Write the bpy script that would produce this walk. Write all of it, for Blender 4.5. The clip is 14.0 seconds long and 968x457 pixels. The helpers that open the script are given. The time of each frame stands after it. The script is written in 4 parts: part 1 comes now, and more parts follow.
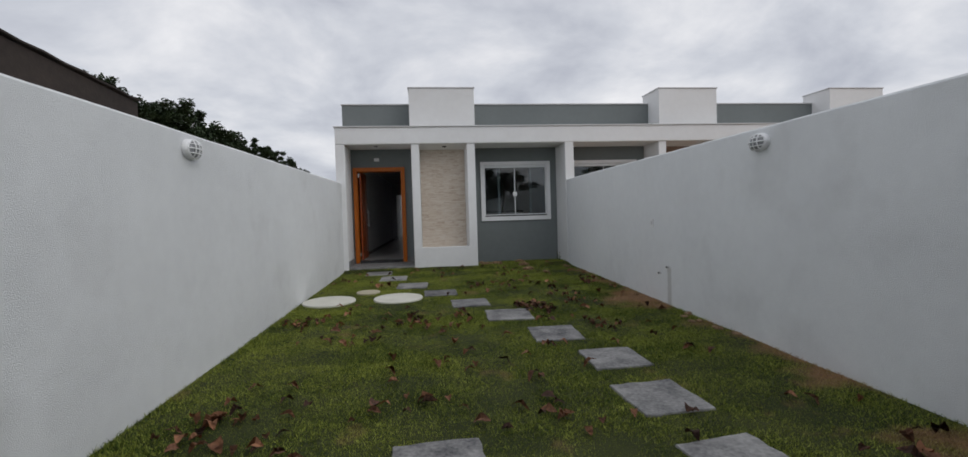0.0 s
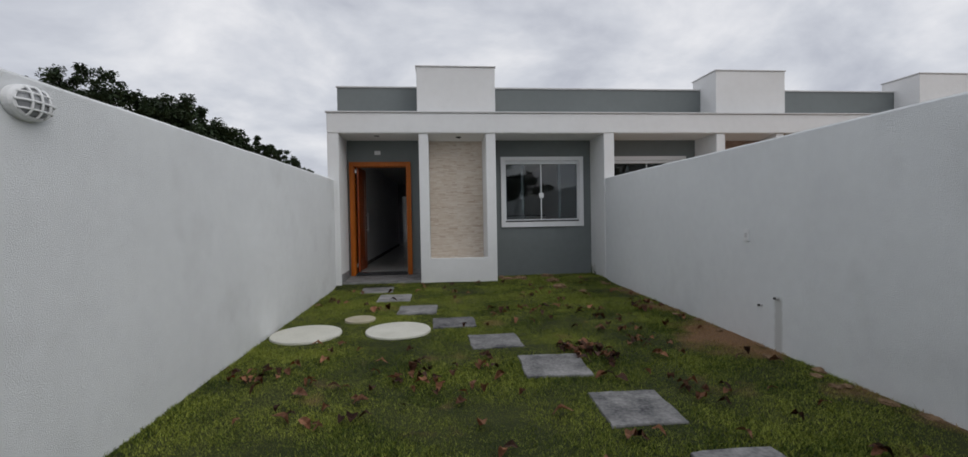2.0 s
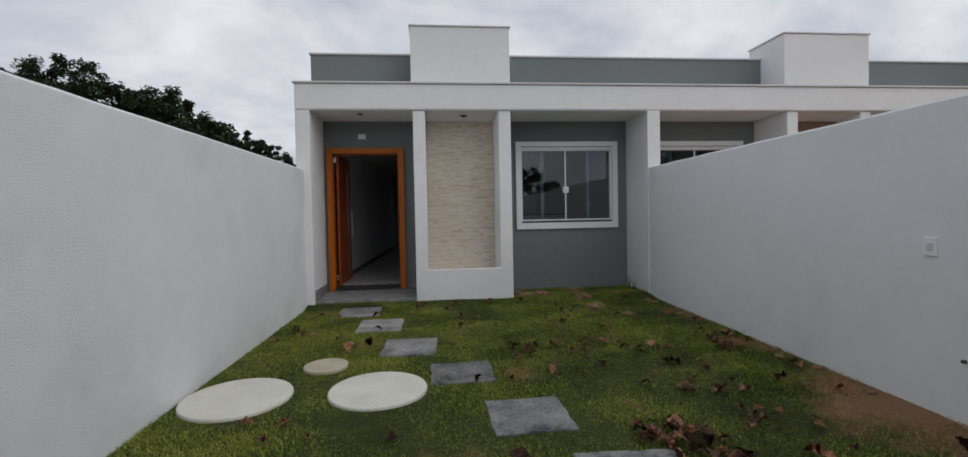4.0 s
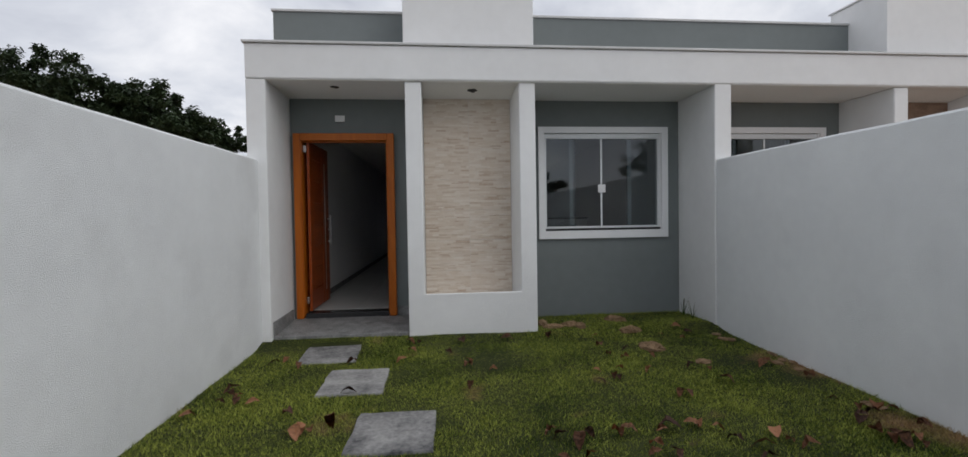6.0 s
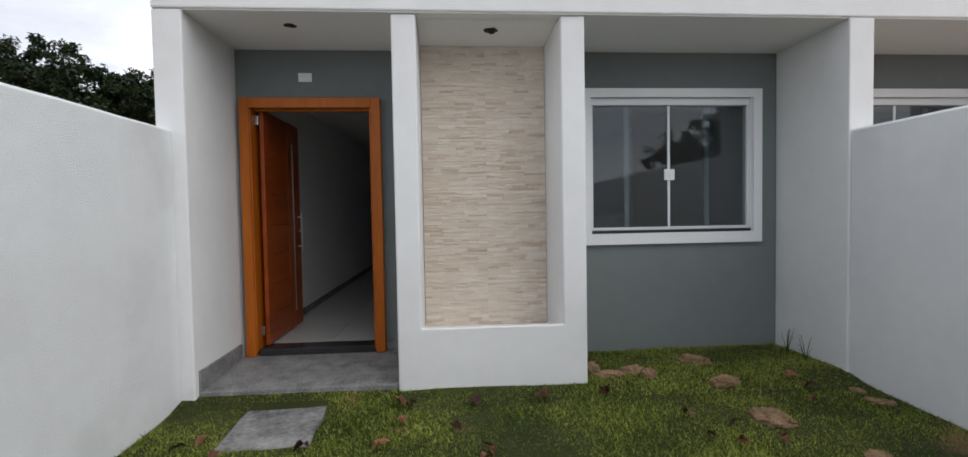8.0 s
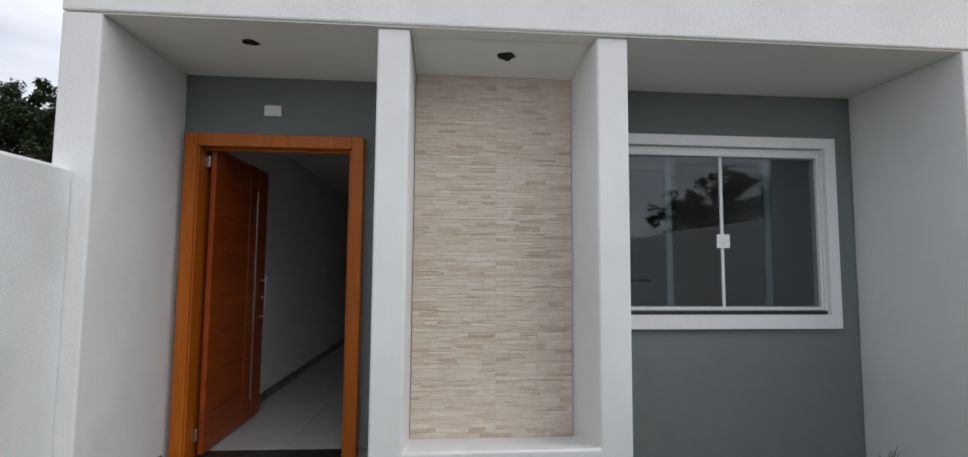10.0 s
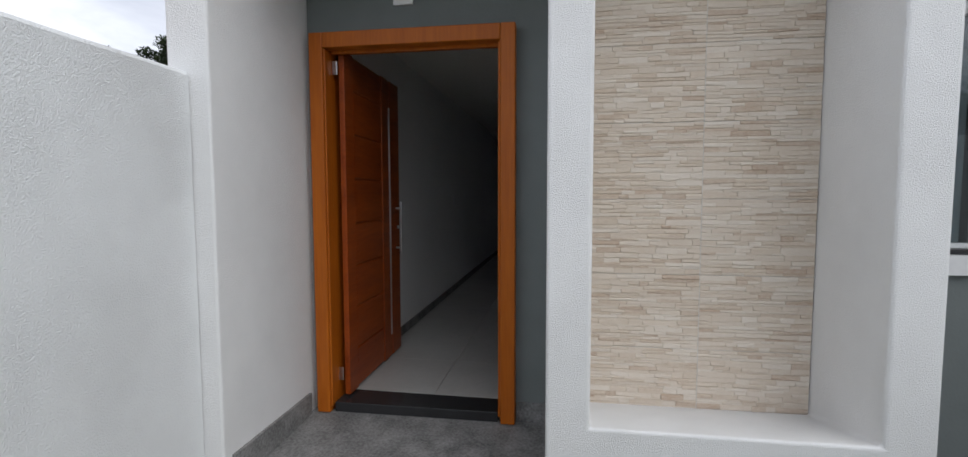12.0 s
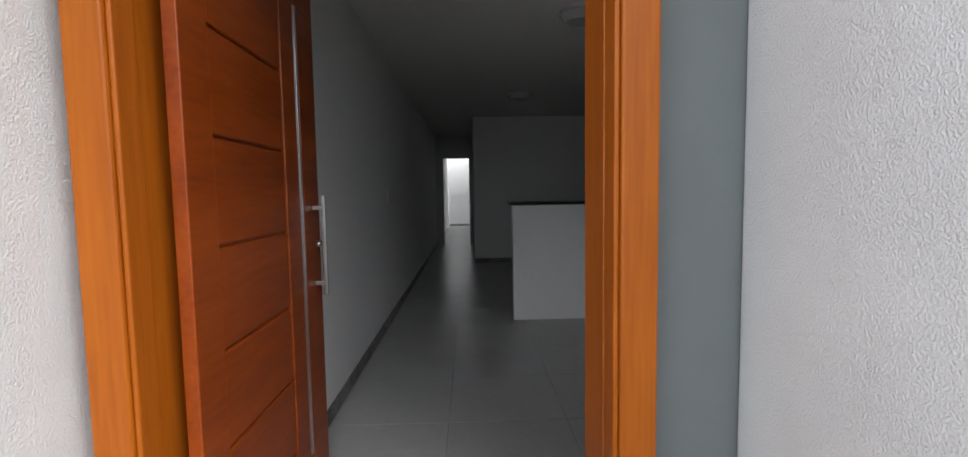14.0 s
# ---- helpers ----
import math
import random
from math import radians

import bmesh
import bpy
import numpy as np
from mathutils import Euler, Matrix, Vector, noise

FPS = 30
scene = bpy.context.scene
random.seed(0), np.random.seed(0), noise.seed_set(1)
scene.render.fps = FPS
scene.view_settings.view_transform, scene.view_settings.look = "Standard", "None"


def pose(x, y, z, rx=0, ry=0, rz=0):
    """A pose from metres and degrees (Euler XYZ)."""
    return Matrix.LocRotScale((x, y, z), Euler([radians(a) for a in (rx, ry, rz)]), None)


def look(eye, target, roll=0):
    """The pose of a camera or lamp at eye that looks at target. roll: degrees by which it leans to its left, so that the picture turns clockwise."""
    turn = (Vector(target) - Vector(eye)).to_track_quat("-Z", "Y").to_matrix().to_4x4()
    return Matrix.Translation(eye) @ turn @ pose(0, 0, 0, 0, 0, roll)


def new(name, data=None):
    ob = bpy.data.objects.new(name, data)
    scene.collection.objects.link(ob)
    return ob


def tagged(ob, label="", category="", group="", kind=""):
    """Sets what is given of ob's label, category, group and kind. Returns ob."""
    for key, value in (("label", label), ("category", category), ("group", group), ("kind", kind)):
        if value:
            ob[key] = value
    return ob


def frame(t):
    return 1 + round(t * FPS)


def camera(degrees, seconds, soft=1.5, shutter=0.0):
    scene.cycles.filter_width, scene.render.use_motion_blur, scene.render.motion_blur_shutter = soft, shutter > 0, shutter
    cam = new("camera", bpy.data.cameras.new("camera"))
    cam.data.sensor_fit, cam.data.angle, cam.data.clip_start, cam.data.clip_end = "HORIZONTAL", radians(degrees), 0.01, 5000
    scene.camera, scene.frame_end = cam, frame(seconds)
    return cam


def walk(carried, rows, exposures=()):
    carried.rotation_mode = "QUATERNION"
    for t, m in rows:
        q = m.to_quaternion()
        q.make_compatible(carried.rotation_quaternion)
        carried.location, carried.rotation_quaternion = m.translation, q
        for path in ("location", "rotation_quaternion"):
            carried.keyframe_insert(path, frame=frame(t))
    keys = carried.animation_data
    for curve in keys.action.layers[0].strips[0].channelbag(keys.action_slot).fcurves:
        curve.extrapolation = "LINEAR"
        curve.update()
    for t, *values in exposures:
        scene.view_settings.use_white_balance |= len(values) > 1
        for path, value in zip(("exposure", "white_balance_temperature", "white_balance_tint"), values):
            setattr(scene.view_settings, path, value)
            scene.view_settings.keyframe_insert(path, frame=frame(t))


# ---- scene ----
cam = camera(90.0, 14.0)
PATH = [
    (0, (0.089, -0.875, 1.048), (0.32, 1.11, 0.992), -1.7),
    (0.5, (0.104, -0.44, 1.077), (0.327, 1.547, 1.024), -1.3),
    (1, (0.049, 0.052, 1.092), (0.271, 2.039, 1.035), -1.3),
    (1.5, (0.06, 0.489, 1.094), (0.278, 2.476, 1.044), -1.2),
    (2, (0.056, 0.96, 1.086), (0.256, 2.949, 1.044), -1.0),
    (2.5, (0.054, 1.41, 1.1), (0.246, 3.4, 1.056), -1.2),
    (2.7, (0.07, 1.592, 1.102), (0.26, 3.582, 1.051), -1.3),
    (4.8, (0.066, 3.487, 1.156), (0.273, 5.476, 1.113), -1.1),
    (5, (0.079, 3.629, 1.169), (0.285, 5.618, 1.128), -1.4),
    (5.5, (0.095, 4.095, 1.167), (0.299, 6.084, 1.125), -1.2),
    (6, (0.086, 4.544, 1.196), (0.284, 6.534, 1.146), -0.9),
    (6.5, (0.09, 4.953, 1.206), (0.29, 6.943, 1.173), -0.5),
    (7, (0.145, 5.385, 1.222), (0.343, 7.375, 1.198), -0.4),
    (7.5, (0.134, 5.806, 1.199), (0.301, 7.799, 1.14), -0.6),
    (8, (0.159, 6.208, 1.219), (0.308, 8.202, 1.149), -1.0),
    (8.2, (0.178, 6.373, 1.23), (0.308, 8.368, 1.167), -1.0),
    (10.3, (0.167, 7.127, 1.359), (0.315, 9.115, 1.518), 0.7),
    (10.5, (0.095, 7.108, 1.365), (0.059, 9.104, 1.493), 0.9),
    (11, (0.077, 7.184, 1.323), (-0.094, 9.175, 1.249), 0.1),
    (11.5, (-0.002, 7.454, 1.288), (-0.266, 9.433, 1.17), -0.2),
    (12, (-0.176, 7.8, 1.292), (-0.471, 9.773, 1.156), -0.1),
    (12.5, (-0.36, 8.135, 1.287), (-0.658, 10.105, 1.115), -0.7),
    (13, (-0.53, 8.58, 1.262), (-0.777, 10.56, 1.126), -1.2),
    (13.5, (-0.692, 8.989, 1.273), (-0.704, 10.983, 1.123), -0.8),
    (14, (-0.8, 9.417, 1.25), (-0.711, 11.409, 1.098), -0.9),
]
EXPOSURES = [(0.0, 0.10, 6500, 10), (5.0, 0.10, 6500, 10), (6.0, 0.29, 6500, 10), (7.0, 0.38, 6500, 10), (7.5, 0.60, 6500, 10), (8.0, 0.74, 6500, 10), (10.5, 0.68, 6450, 10), (11.5, 0.76, 6400, 10),
             (12.5, 0.70, 6350, 10), (13.0, 0.84, 6250, 10), (13.5, 1.24, 6250, 10), (14.0, 2.12, 6450, 10)]
walk(cam, [(t, look(eye, target, roll)) for t, eye, target, roll in PATH], EXPOSURES)

# ---- world and light ----
SUN_ELEV, SUN_AZ = radians(45), radians(122)
world = bpy.data.worlds.new("overcast_sky")
scene.world = world
world.use_nodes = True
wn, wl = world.node_tree.nodes, world.node_tree.links
wn.clear()
w_out = wn.new("ShaderNodeOutputWorld")
w_sky = wn.new("ShaderNodeTexSky")
w_sky.sky_type = "NISHITA"
w_sky.sun_disc = False
w_sky.sun_elevation, w_sky.sun_rotation = SUN_ELEV, SUN_AZ
w_sky_bg = wn.new("ShaderNodeBackground")
w_sky_bg.inputs["Strength"].default_value = 0.05
wl.new(w_sky.outputs["Color"], w_sky_bg.inputs["Color"])
# cloud deck: noise on the direction projected to a flat layer
w_co = wn.new("ShaderNodeTexCoord")
w_sep = wn.new("ShaderNodeSeparateXYZ")
wl.new(w_co.outputs["Generated"], w_sep.inputs[0])
w_abs = wn.new("ShaderNodeMath"); w_abs.operation = "ABSOLUTE"
wl.new(w_sep.outputs["Z"], w_abs.inputs[0])
w_add = wn.new("ShaderNodeMath"); w_add.operation = "ADD"; w_add.inputs[1].default_value = 0.33
wl.new(w_abs.outputs[0], w_add.inputs[0])
w_dx = wn.new("ShaderNodeMath"); w_dx.operation = "DIVIDE"
w_dy = wn.new("ShaderNodeMath"); w_dy.operation = "DIVIDE"
wl.new(w_sep.outputs["X"], w_dx.inputs[0]); wl.new(w_add.outputs[0], w_dx.inputs[1])
wl.new(w_sep.outputs["Y"], w_dy.inputs[0]); wl.new(w_add.outputs[0], w_dy.inputs[1])
w_com = wn.new("ShaderNodeCombineXYZ")
wl.new(w_dx.outputs[0], w_com.inputs["X"]); wl.new(w_dy.outputs[0], w_com.inputs["Y"])
w_no = wn.new("ShaderNodeTexNoise")
w_no.inputs["Scale"].default_value, w_no.inputs["Detail"].default_value, w_no.inputs["Roughness"].default_value = 1.9, 7, 0.55
w_no.inputs["Distortion"].default_value = 0.25
wl.new(w_com.outputs[0], w_no.inputs["Vector"])
w_ra = wn.new("ShaderNodeValToRGB")
w_ra.color_ramp.elements[0].position, w_ra.color_ramp.elements[0].color = 0.36, (0.42, 0.44, 0.50, 1)
w_ra.color_ramp.elements[1].position, w_ra.color_ramp.elements[1].color = 0.68, (0.79, 0.79, 0.81, 1)
e = w_ra.color_ramp.elements.new(0.5); e.color = (0.56, 0.58, 0.63, 1)
wl.new(w_no.outputs["Fac"], w_ra.inputs["Fac"])
w_cl_bg = wn.new("ShaderNodeBackground")
w_cl_bg.inputs["Strength"].default_value = 1.09
wl.new(w_ra.outputs["Color"], w_cl_bg.inputs["Color"])
w_mix = wn.new("ShaderNodeMixShader")
w_mix.inputs["Fac"].default_value = 0.92
wl.new(w_sky_bg.outputs[0], w_mix.inputs[1]); wl.new(w_cl_bg.outputs[0], w_mix.inputs[2])
wl.new(w_mix.outputs[0], w_out.inputs["Surface"])

sun_data = bpy.data.lights.new("sun", "SUN")
sun_data.energy, sun_data.angle, sun_data.color = 0.78, radians(60), (1.0, 0.97, 0.93)
sun = new("sun", sun_data)
sun.matrix_world = look((22, -14, 26), (0, 4, 0))


# ---- materials ----
def node_mat(name):
    m = bpy.data.materials.new(name)
    m.use_nodes = True
    return m, m.node_tree.nodes, m.node_tree.links, m.node_tree.nodes["Principled BSDF"]


def surface(name, dark, light, rough=0.7, coarse=1.2, fine=40.0, fine_mix=0.4, bump=0.2, bump_scale=60.0, bump_dist=0.004,
            metal=0.0, stretch=(1, 1, 1), local=False, rand=0.0, spec=0.4):
    """Two scales of noise between two colours, with a fine relief."""
    m, n, l, b = node_mat(name)
    if local:
        co = n.new("ShaderNodeTexCoord").outputs["Object"]
    else:
        co = n.new("ShaderNodeNewGeometry").outputs["Position"]
    mp = n.new("ShaderNodeMapping")
    mp.inputs["Scale"].default_value = stretch
    l.new(co, mp.inputs["Vector"])
    n1, n2, n3 = (n.new("ShaderNodeTexNoise") for _ in range(3))
    for q, s, d in ((n1, coarse, 5), (n2, fine, 6), (n3, bump_scale, 4)):
        q.inputs["Scale"].default_value, q.inputs["Detail"].default_value = s, d
        l.new(mp.outputs[0], q.inputs["Vector"])
    mx = n.new("ShaderNodeMix")
    mx.inputs["Factor"].default_value = fine_mix
    l.new(n1.outputs["Fac"], mx.inputs["A"]); l.new(n2.outputs["Fac"], mx.inputs["B"])
    val = mx.outputs["Result"]
    if rand:
        oi = n.new("ShaderNodeObjectInfo")
        ma = n.new("ShaderNodeMath"); ma.operation = "MULTIPLY_ADD"
        l.new(oi.outputs["Random"], ma.inputs[0]); ma.inputs[1].default_value = rand
        l.new(val, ma.inputs[2])
        sb = n.new("ShaderNodeMath"); sb.operation = "SUBTRACT"; sb.inputs[1].default_value = rand / 2
        l.new(ma.outputs[0], sb.inputs[0]); val = sb.outputs[0]
    ra = n.new("ShaderNodeValToRGB")
    ra.color_ramp.elements[0].position, ra.color_ramp.elements[0].color = 0.3, (*dark, 1)
    ra.color_ramp.elements[1].position, ra.color_ramp.elements[1].color = 0.7, (*light, 1)
    l.new(val, ra.inputs["Fac"])
    l.new(ra.outputs["Color"], b.inputs["Base Color"])
    b.inputs["Roughness"].default_value, b.inputs["Metallic"].default_value = rough, metal
    b.inputs["Specular IOR Level"].default_value = spec
    bm = n.new("ShaderNodeBump")
    bm.inputs["Strength"].default_value, bm.inputs["Distance"].default_value = bump, bump_dist
    l.new(n3.outputs["Fac"], bm.inputs["Height"]); l.new(bm.outputs["Normal"], b.inputs["Normal"])
    return m


def plain(name, col, rough=0.5, metal=0.0):
    m, n, l, b = node_mat(name)
    b.inputs["Base Color"].default_value = (*col, 1)
    b.inputs["Roughness"].default_value, b.inputs["Metallic"].default_value = rough, metal
    return m


def glass_mat(name, tint=(0.74, 0.77, 0.78), rough=0.0):
    """Thin glass: clear, with a true mirror share."""
    m, n, l, b = node_mat(name)
    n.remove(b)
    out = [q for q in n if q.type == "OUTPUT_MATERIAL"][0]
    tr, gl, mx, lw = n.new("ShaderNodeBsdfTransparent"), n.new("ShaderNodeBsdfGlossy"), n.new("ShaderNodeMixShader"), n.new("ShaderNodeLayerWeight")
    tr.inputs["Color"].default_value = (*tint, 1)
    gl.inputs["Roughness"].default_value = rough
    po, sc = n.new("ShaderNodeMath"), n.new("ShaderNodeMath")
    po.operation, sc.operation = "POWER", "MULTIPLY_ADD"
    po.inputs[1].default_value, sc.inputs[1].default_value, sc.inputs[2].default_value = 4.0, 0.85, 0.055
    l.new(lw.outputs["Facing"], po.inputs[0]); l.new(po.outputs[0], sc.inputs[0])
    l.new(sc.outputs[0], mx.inputs["Fac"]); l.new(tr.outputs[0], mx.inputs[1]); l.new(gl.outputs[0], mx.inputs[2])
    l.new(mx.outputs[0], out.inputs["Surface"])
    return m


def stucco_mat(name, dark, light, strength, scale=70.0, stain=0.0):
    """Rough rendered plaster under paint, with faint damp stains."""
    m = surface(name, dark, light, rough=0.85, coarse=0.9, fine=9, fine_mix=0.35, bump=0.0, spec=0.25)
    n, l = m.node_tree.nodes, m.node_tree.links
    b = n["Principled BSDF"]
    pos = n.new("ShaderNodeNewGeometry").outputs["Position"]
    a, c = n.new("ShaderNodeTexNoise"), n.new("ShaderNodeTexNoise")
    a.inputs["Scale"].default_value, a.inputs["Detail"].default_value, a.inputs["Distortion"].default_value = scale, 4, 0.0
    c.inputs["Scale"].default_value, c.inputs["Detail"].default_value = 3.0, 4
    l.new(pos, a.inputs["Vector"]); l.new(pos, c.inputs["Vector"])
    r = n.new("ShaderNodeValToRGB")
    r.color_ramp.elements[0].position, r.color_ramp.elements[1].position = 0.40, 0.72
    l.new(a.outputs["Fac"], r.inputs["Fac"])
    mu = n.new("ShaderNodeMath"); mu.operation = "MULTIPLY"
    l.new(r.outputs["Color"], mu.inputs[0]); l.new(c.outputs["Fac"], mu.inputs[1])
    bm = n.new("ShaderNodeBump")
    bm.inputs["Strength"].default_value, bm.inputs["Distance"].default_value = strength, 0.008
    l.new(mu.outputs[0], bm.inputs["Height"]); l.new(bm.outputs["Normal"], b.inputs["Normal"])
    if stain:
        base = b.inputs["Base Color"].links[0].from_socket
        s = n.new("ShaderNodeTexNoise")
        s.inputs["Scale"].default_value, s.inputs["Detail"].default_value = 1.1, 6
        l.new(pos, s.inputs["Vector"])
        sr = n.new("ShaderNodeValToRGB")
        sr.color_ramp.elements[0].position, sr.color_ramp.elements[0].color = 0.56, (0, 0, 0, 1)
        sr.color_ramp.elements[1].position, sr.color_ramp.elements[1].color = 0.80, (stain, stain, stain, 1)
        l.new(s.outputs["Fac"], sr.inputs["Fac"])
        mx = n.new("ShaderNodeMix"); mx.data_type = "RGBA"
        l.new(sr.outputs["Color"], mx.inputs[0]); l.new(base, mx.inputs[6])
        mx.inputs[7].default_value = (0.44, 0.435, 0.43, 1)
        l.new(mx.outputs[2], b.inputs["Base Color"])
    return m


def damp_streak(m, y0, y1, top):
    """A wet run below a pipe stub on the yard wall."""
    n, l = m.node_tree.nodes, m.node_tree.links
    b = n["Principled BSDF"]
    base = b.inputs["Base Color"].links[0].from_socket
    pos = n.new("ShaderNodeNewGeometry").outputs["Position"]
    wob = n.new("ShaderNodeTexNoise")
    wob.inputs["Scale"].default_value, wob.inputs["Detail"].default_value = 9.0, 4
    l.new(pos, wob.inputs["Vector"])
    sep = n.new("ShaderNodeSeparateXYZ"); l.new(pos, sep.inputs[0])

    def step(sock, a, c):
        q = n.new("ShaderNodeMapRange")
        q.inputs["From Min"].default_value, q.inputs["From Max"].default_value = a, c
        l.new(sock, q.inputs["Value"])
        return q.outputs[0]

    def mul(p, q):
        k = n.new("ShaderNodeMath"); k.operation = "MULTIPLY"
        l.new(p, k.inputs[0])
        l.new(q, k.inputs[1])
        return k.outputs[0]
    shift = n.new("ShaderNodeMath"); shift.operation = "MULTIPLY_ADD"; shift.inputs[1].default_value = 0.05
    l.new(wob.outputs["Fac"], shift.inputs[0]); l.new(sep.outputs["Y"], shift.inputs[2])
    y = shift.outputs[0]
    mask = mul(mul(step(y, y0, y0 + 0.025), step(y, y1 + 0.03, y1)), mul(step(sep.outputs["Z"], top + 0.02, top - 0.02), step(sep.outputs["X"], 1.0, 2.0)))
    half = n.new("ShaderNodeMath"); half.operation = "MULTIPLY"; half.inputs[1].default_value = 0.55
    l.new(mask, half.inputs[0])
    mx = n.new("ShaderNodeMix"); mx.data_type = "RGBA"
    l.new(half.outputs[0], mx.inputs[0]); l.new(base, mx.inputs[6])
    mx.inputs[7].default_value = (0.40, 0.40, 0.37, 1)
    l.new(mx.outputs[2], b.inputs["Base Color"])


M_WHITE = stucco_mat("white_stucco", (0.765, 0.771, 0.770), (0.835, 0.842, 0.842), 0.6, 230)
M_GARDEN = stucco_mat("garden_wall_stucco", (0.725, 0.743, 0.752), (0.80, 0.822, 0.828), 0.6, 200, stain=0.35)
damp_streak(M_GARDEN, 5.16, 5.25, 0.285)
M_SMOOTH = stucco_mat("smooth_white_paint", (0.74, 0.75, 0.76), (0.80, 0.81, 0.815), 0.12, 40)
M_GREY = stucco_mat("grey_paint", (0.170, 0.190, 0.190), (0.200, 0.222, 0.222), 0.10, 60)
M_TRIM = surface("white_trim", (0.76, 0.77, 0.78), (0.84, 0.845, 0.85), rough=0.5, bump=0.08)
M_CAP = surface("pale_stone_cap", (0.50, 0.50, 0.50), (0.66, 0.66, 0.66), rough=0.6)
M_CEIL = surface("ceiling_paint", (0.78, 0.77, 0.745), (0.84, 0.83, 0.80), rough=0.85, bump=0.1)
M_WOOD = surface("varnished_wood", (0.32, 0.072, 0.004), (0.48, 0.130, 0.008), rough=0.42, coarse=2.2, fine=14, fine_mix=0.5, bump=0.06,
                 bump_scale=30, stretch=(6, 6, 0.35), spec=0.3)
M_LEAF_WOOD = surface("varnished_door_wood", (0.17, 0.026, 0.003), (0.36, 0.068, 0.006), rough=0.36, coarse=1.6, fine=12, fine_mix=0.45, bump=0.05,
                      bump_scale=24, stretch=(5, 0.5, 5), spec=0.35)
M_STEEL = surface("brushed_steel", (0.55, 0.55, 0.55), (0.72, 0.72, 0.72), rough=0.3, metal=1.0, bump=0.03)
M_ALU = surface("white_aluminium", (0.70, 0.72, 0.73), (0.78, 0.80, 0.81), rough=0.35, bump=0.03)
M_BLACK = surface("black_granite", (0.008, 0.008, 0.009), (0.04, 0.04, 0.042), rough=0.25, fine=160, bump=0.03)
M_GRANITE = surface("grey_granite", (0.06, 0.06, 0.062), (0.33, 0.33, 0.325), rough=0.6, coarse=7, fine=70, fine_mix=0.5, bump=0.6, bump_scale=90, bump_dist=0.006)
M_STONE = surface("slate_paver", (0.045, 0.046, 0.052), (0.36, 0.355, 0.345), rough=0.75, coarse=5, fine=38, fine_mix=0.38, bump=0.6, bump_scale=34,
                  bump_dist=0.008, rand=0.16)
M_CONC = surface("pale_concrete", (0.52, 0.51, 0.44), (0.68, 0.67, 0.60), rough=0.85, coarse=4, fine=50, bump=0.3)
M_SAND = surface("sandy_concrete", (0.36, 0.32, 0.23), (0.50, 0.46, 0.35), rough=0.9, coarse=6, fine=60, bump=0.35)
M_EARTH = surface("bare_earth", (0.14, 0.085, 0.045), (0.30, 0.20, 0.12), rough=0.95, coarse=2, fine=30, bump=0.7, bump_scale=30, bump_dist=0.02)
M_CLUMP = surface("dry_sod", (0.11, 0.066, 0.032), (0.36, 0.24, 0.14), rough=0.95, coarse=14, fine=90, bump=0.9, bump_scale=70, bump_dist=0.02)
M_DRY = surface("dry_leaf", (0.045, 0.018, 0.010), (0.33, 0.15, 0.075), rough=0.7, coarse=20, fine=80, bump=0.3, rand=0.5, local=True)
M_TREE = surface("tree_foliage", (0.009, 0.019, 0.008), (0.036, 0.062, 0.020), rough=0.6, coarse=0.5, fine=4, fine_mix=0.6, bump=0.1)
M_BARK = surface("bark", (0.05, 0.035, 0.025), (0.14, 0.10, 0.075), rough=0.95, coarse=3, fine=14, bump=0.8, bump_scale=10, bump_dist=0.03, stretch=(3, 3, 0.6))
M_FASCIA = surface("dark_fibre_roof", (0.018, 0.014, 0.012), (0.05, 0.037, 0.03), rough=0.85, coarse=1.5, fine=20, bump=0.3)
M_TILE_ROOF = surface("clay_tile", (0.16, 0.085, 0.06), (0.30, 0.17, 0.12), rough=0.85, coarse=3, fine=20, bump=0.3, rand=0.3)
M_POLE = surface("pole_concrete", (0.25, 0.25, 0.24), (0.36, 0.36, 0.34), rough=0.9)
# black for the shade inside the lamp cutouts, and for the pipe caps
M_DARK = plain("cutout_shade_and_cap_black", (0.012, 0.012, 0.012), 0.6)
M_WIRE = plain("wire_sheath", (0.03, 0.02, 0.015), 0.6)
M_PLASTIC = surface("white_plastic", (0.74, 0.745, 0.75), (0.80, 0.805, 0.81), rough=0.4, bump=0.03)
M_GLASS = glass_mat("window_glass")
M_LAMPGLASS = surface("frosted_lamp_glass", (0.26, 0.27, 0.28), (0.42, 0.43, 0.44), rough=0.15, coarse=25, fine=80, bump=0.2)
M_FLOOR = surface("porcelain_floor", (0.36, 0.36, 0.345), (0.44, 0.44, 0.425), rough=0.3, coarse=3, fine=30, bump=0.02, rand=0.1, spec=0.5)
M_GROUT = surface("grout", (0.55, 0.52, 0.48), (0.66, 0.63, 0.59), rough=0.9)
M_INT = surface("interior_paint", (0.78, 0.78, 0.77), (0.84, 0.84, 0.83), rough=0.8, bump=0.08)


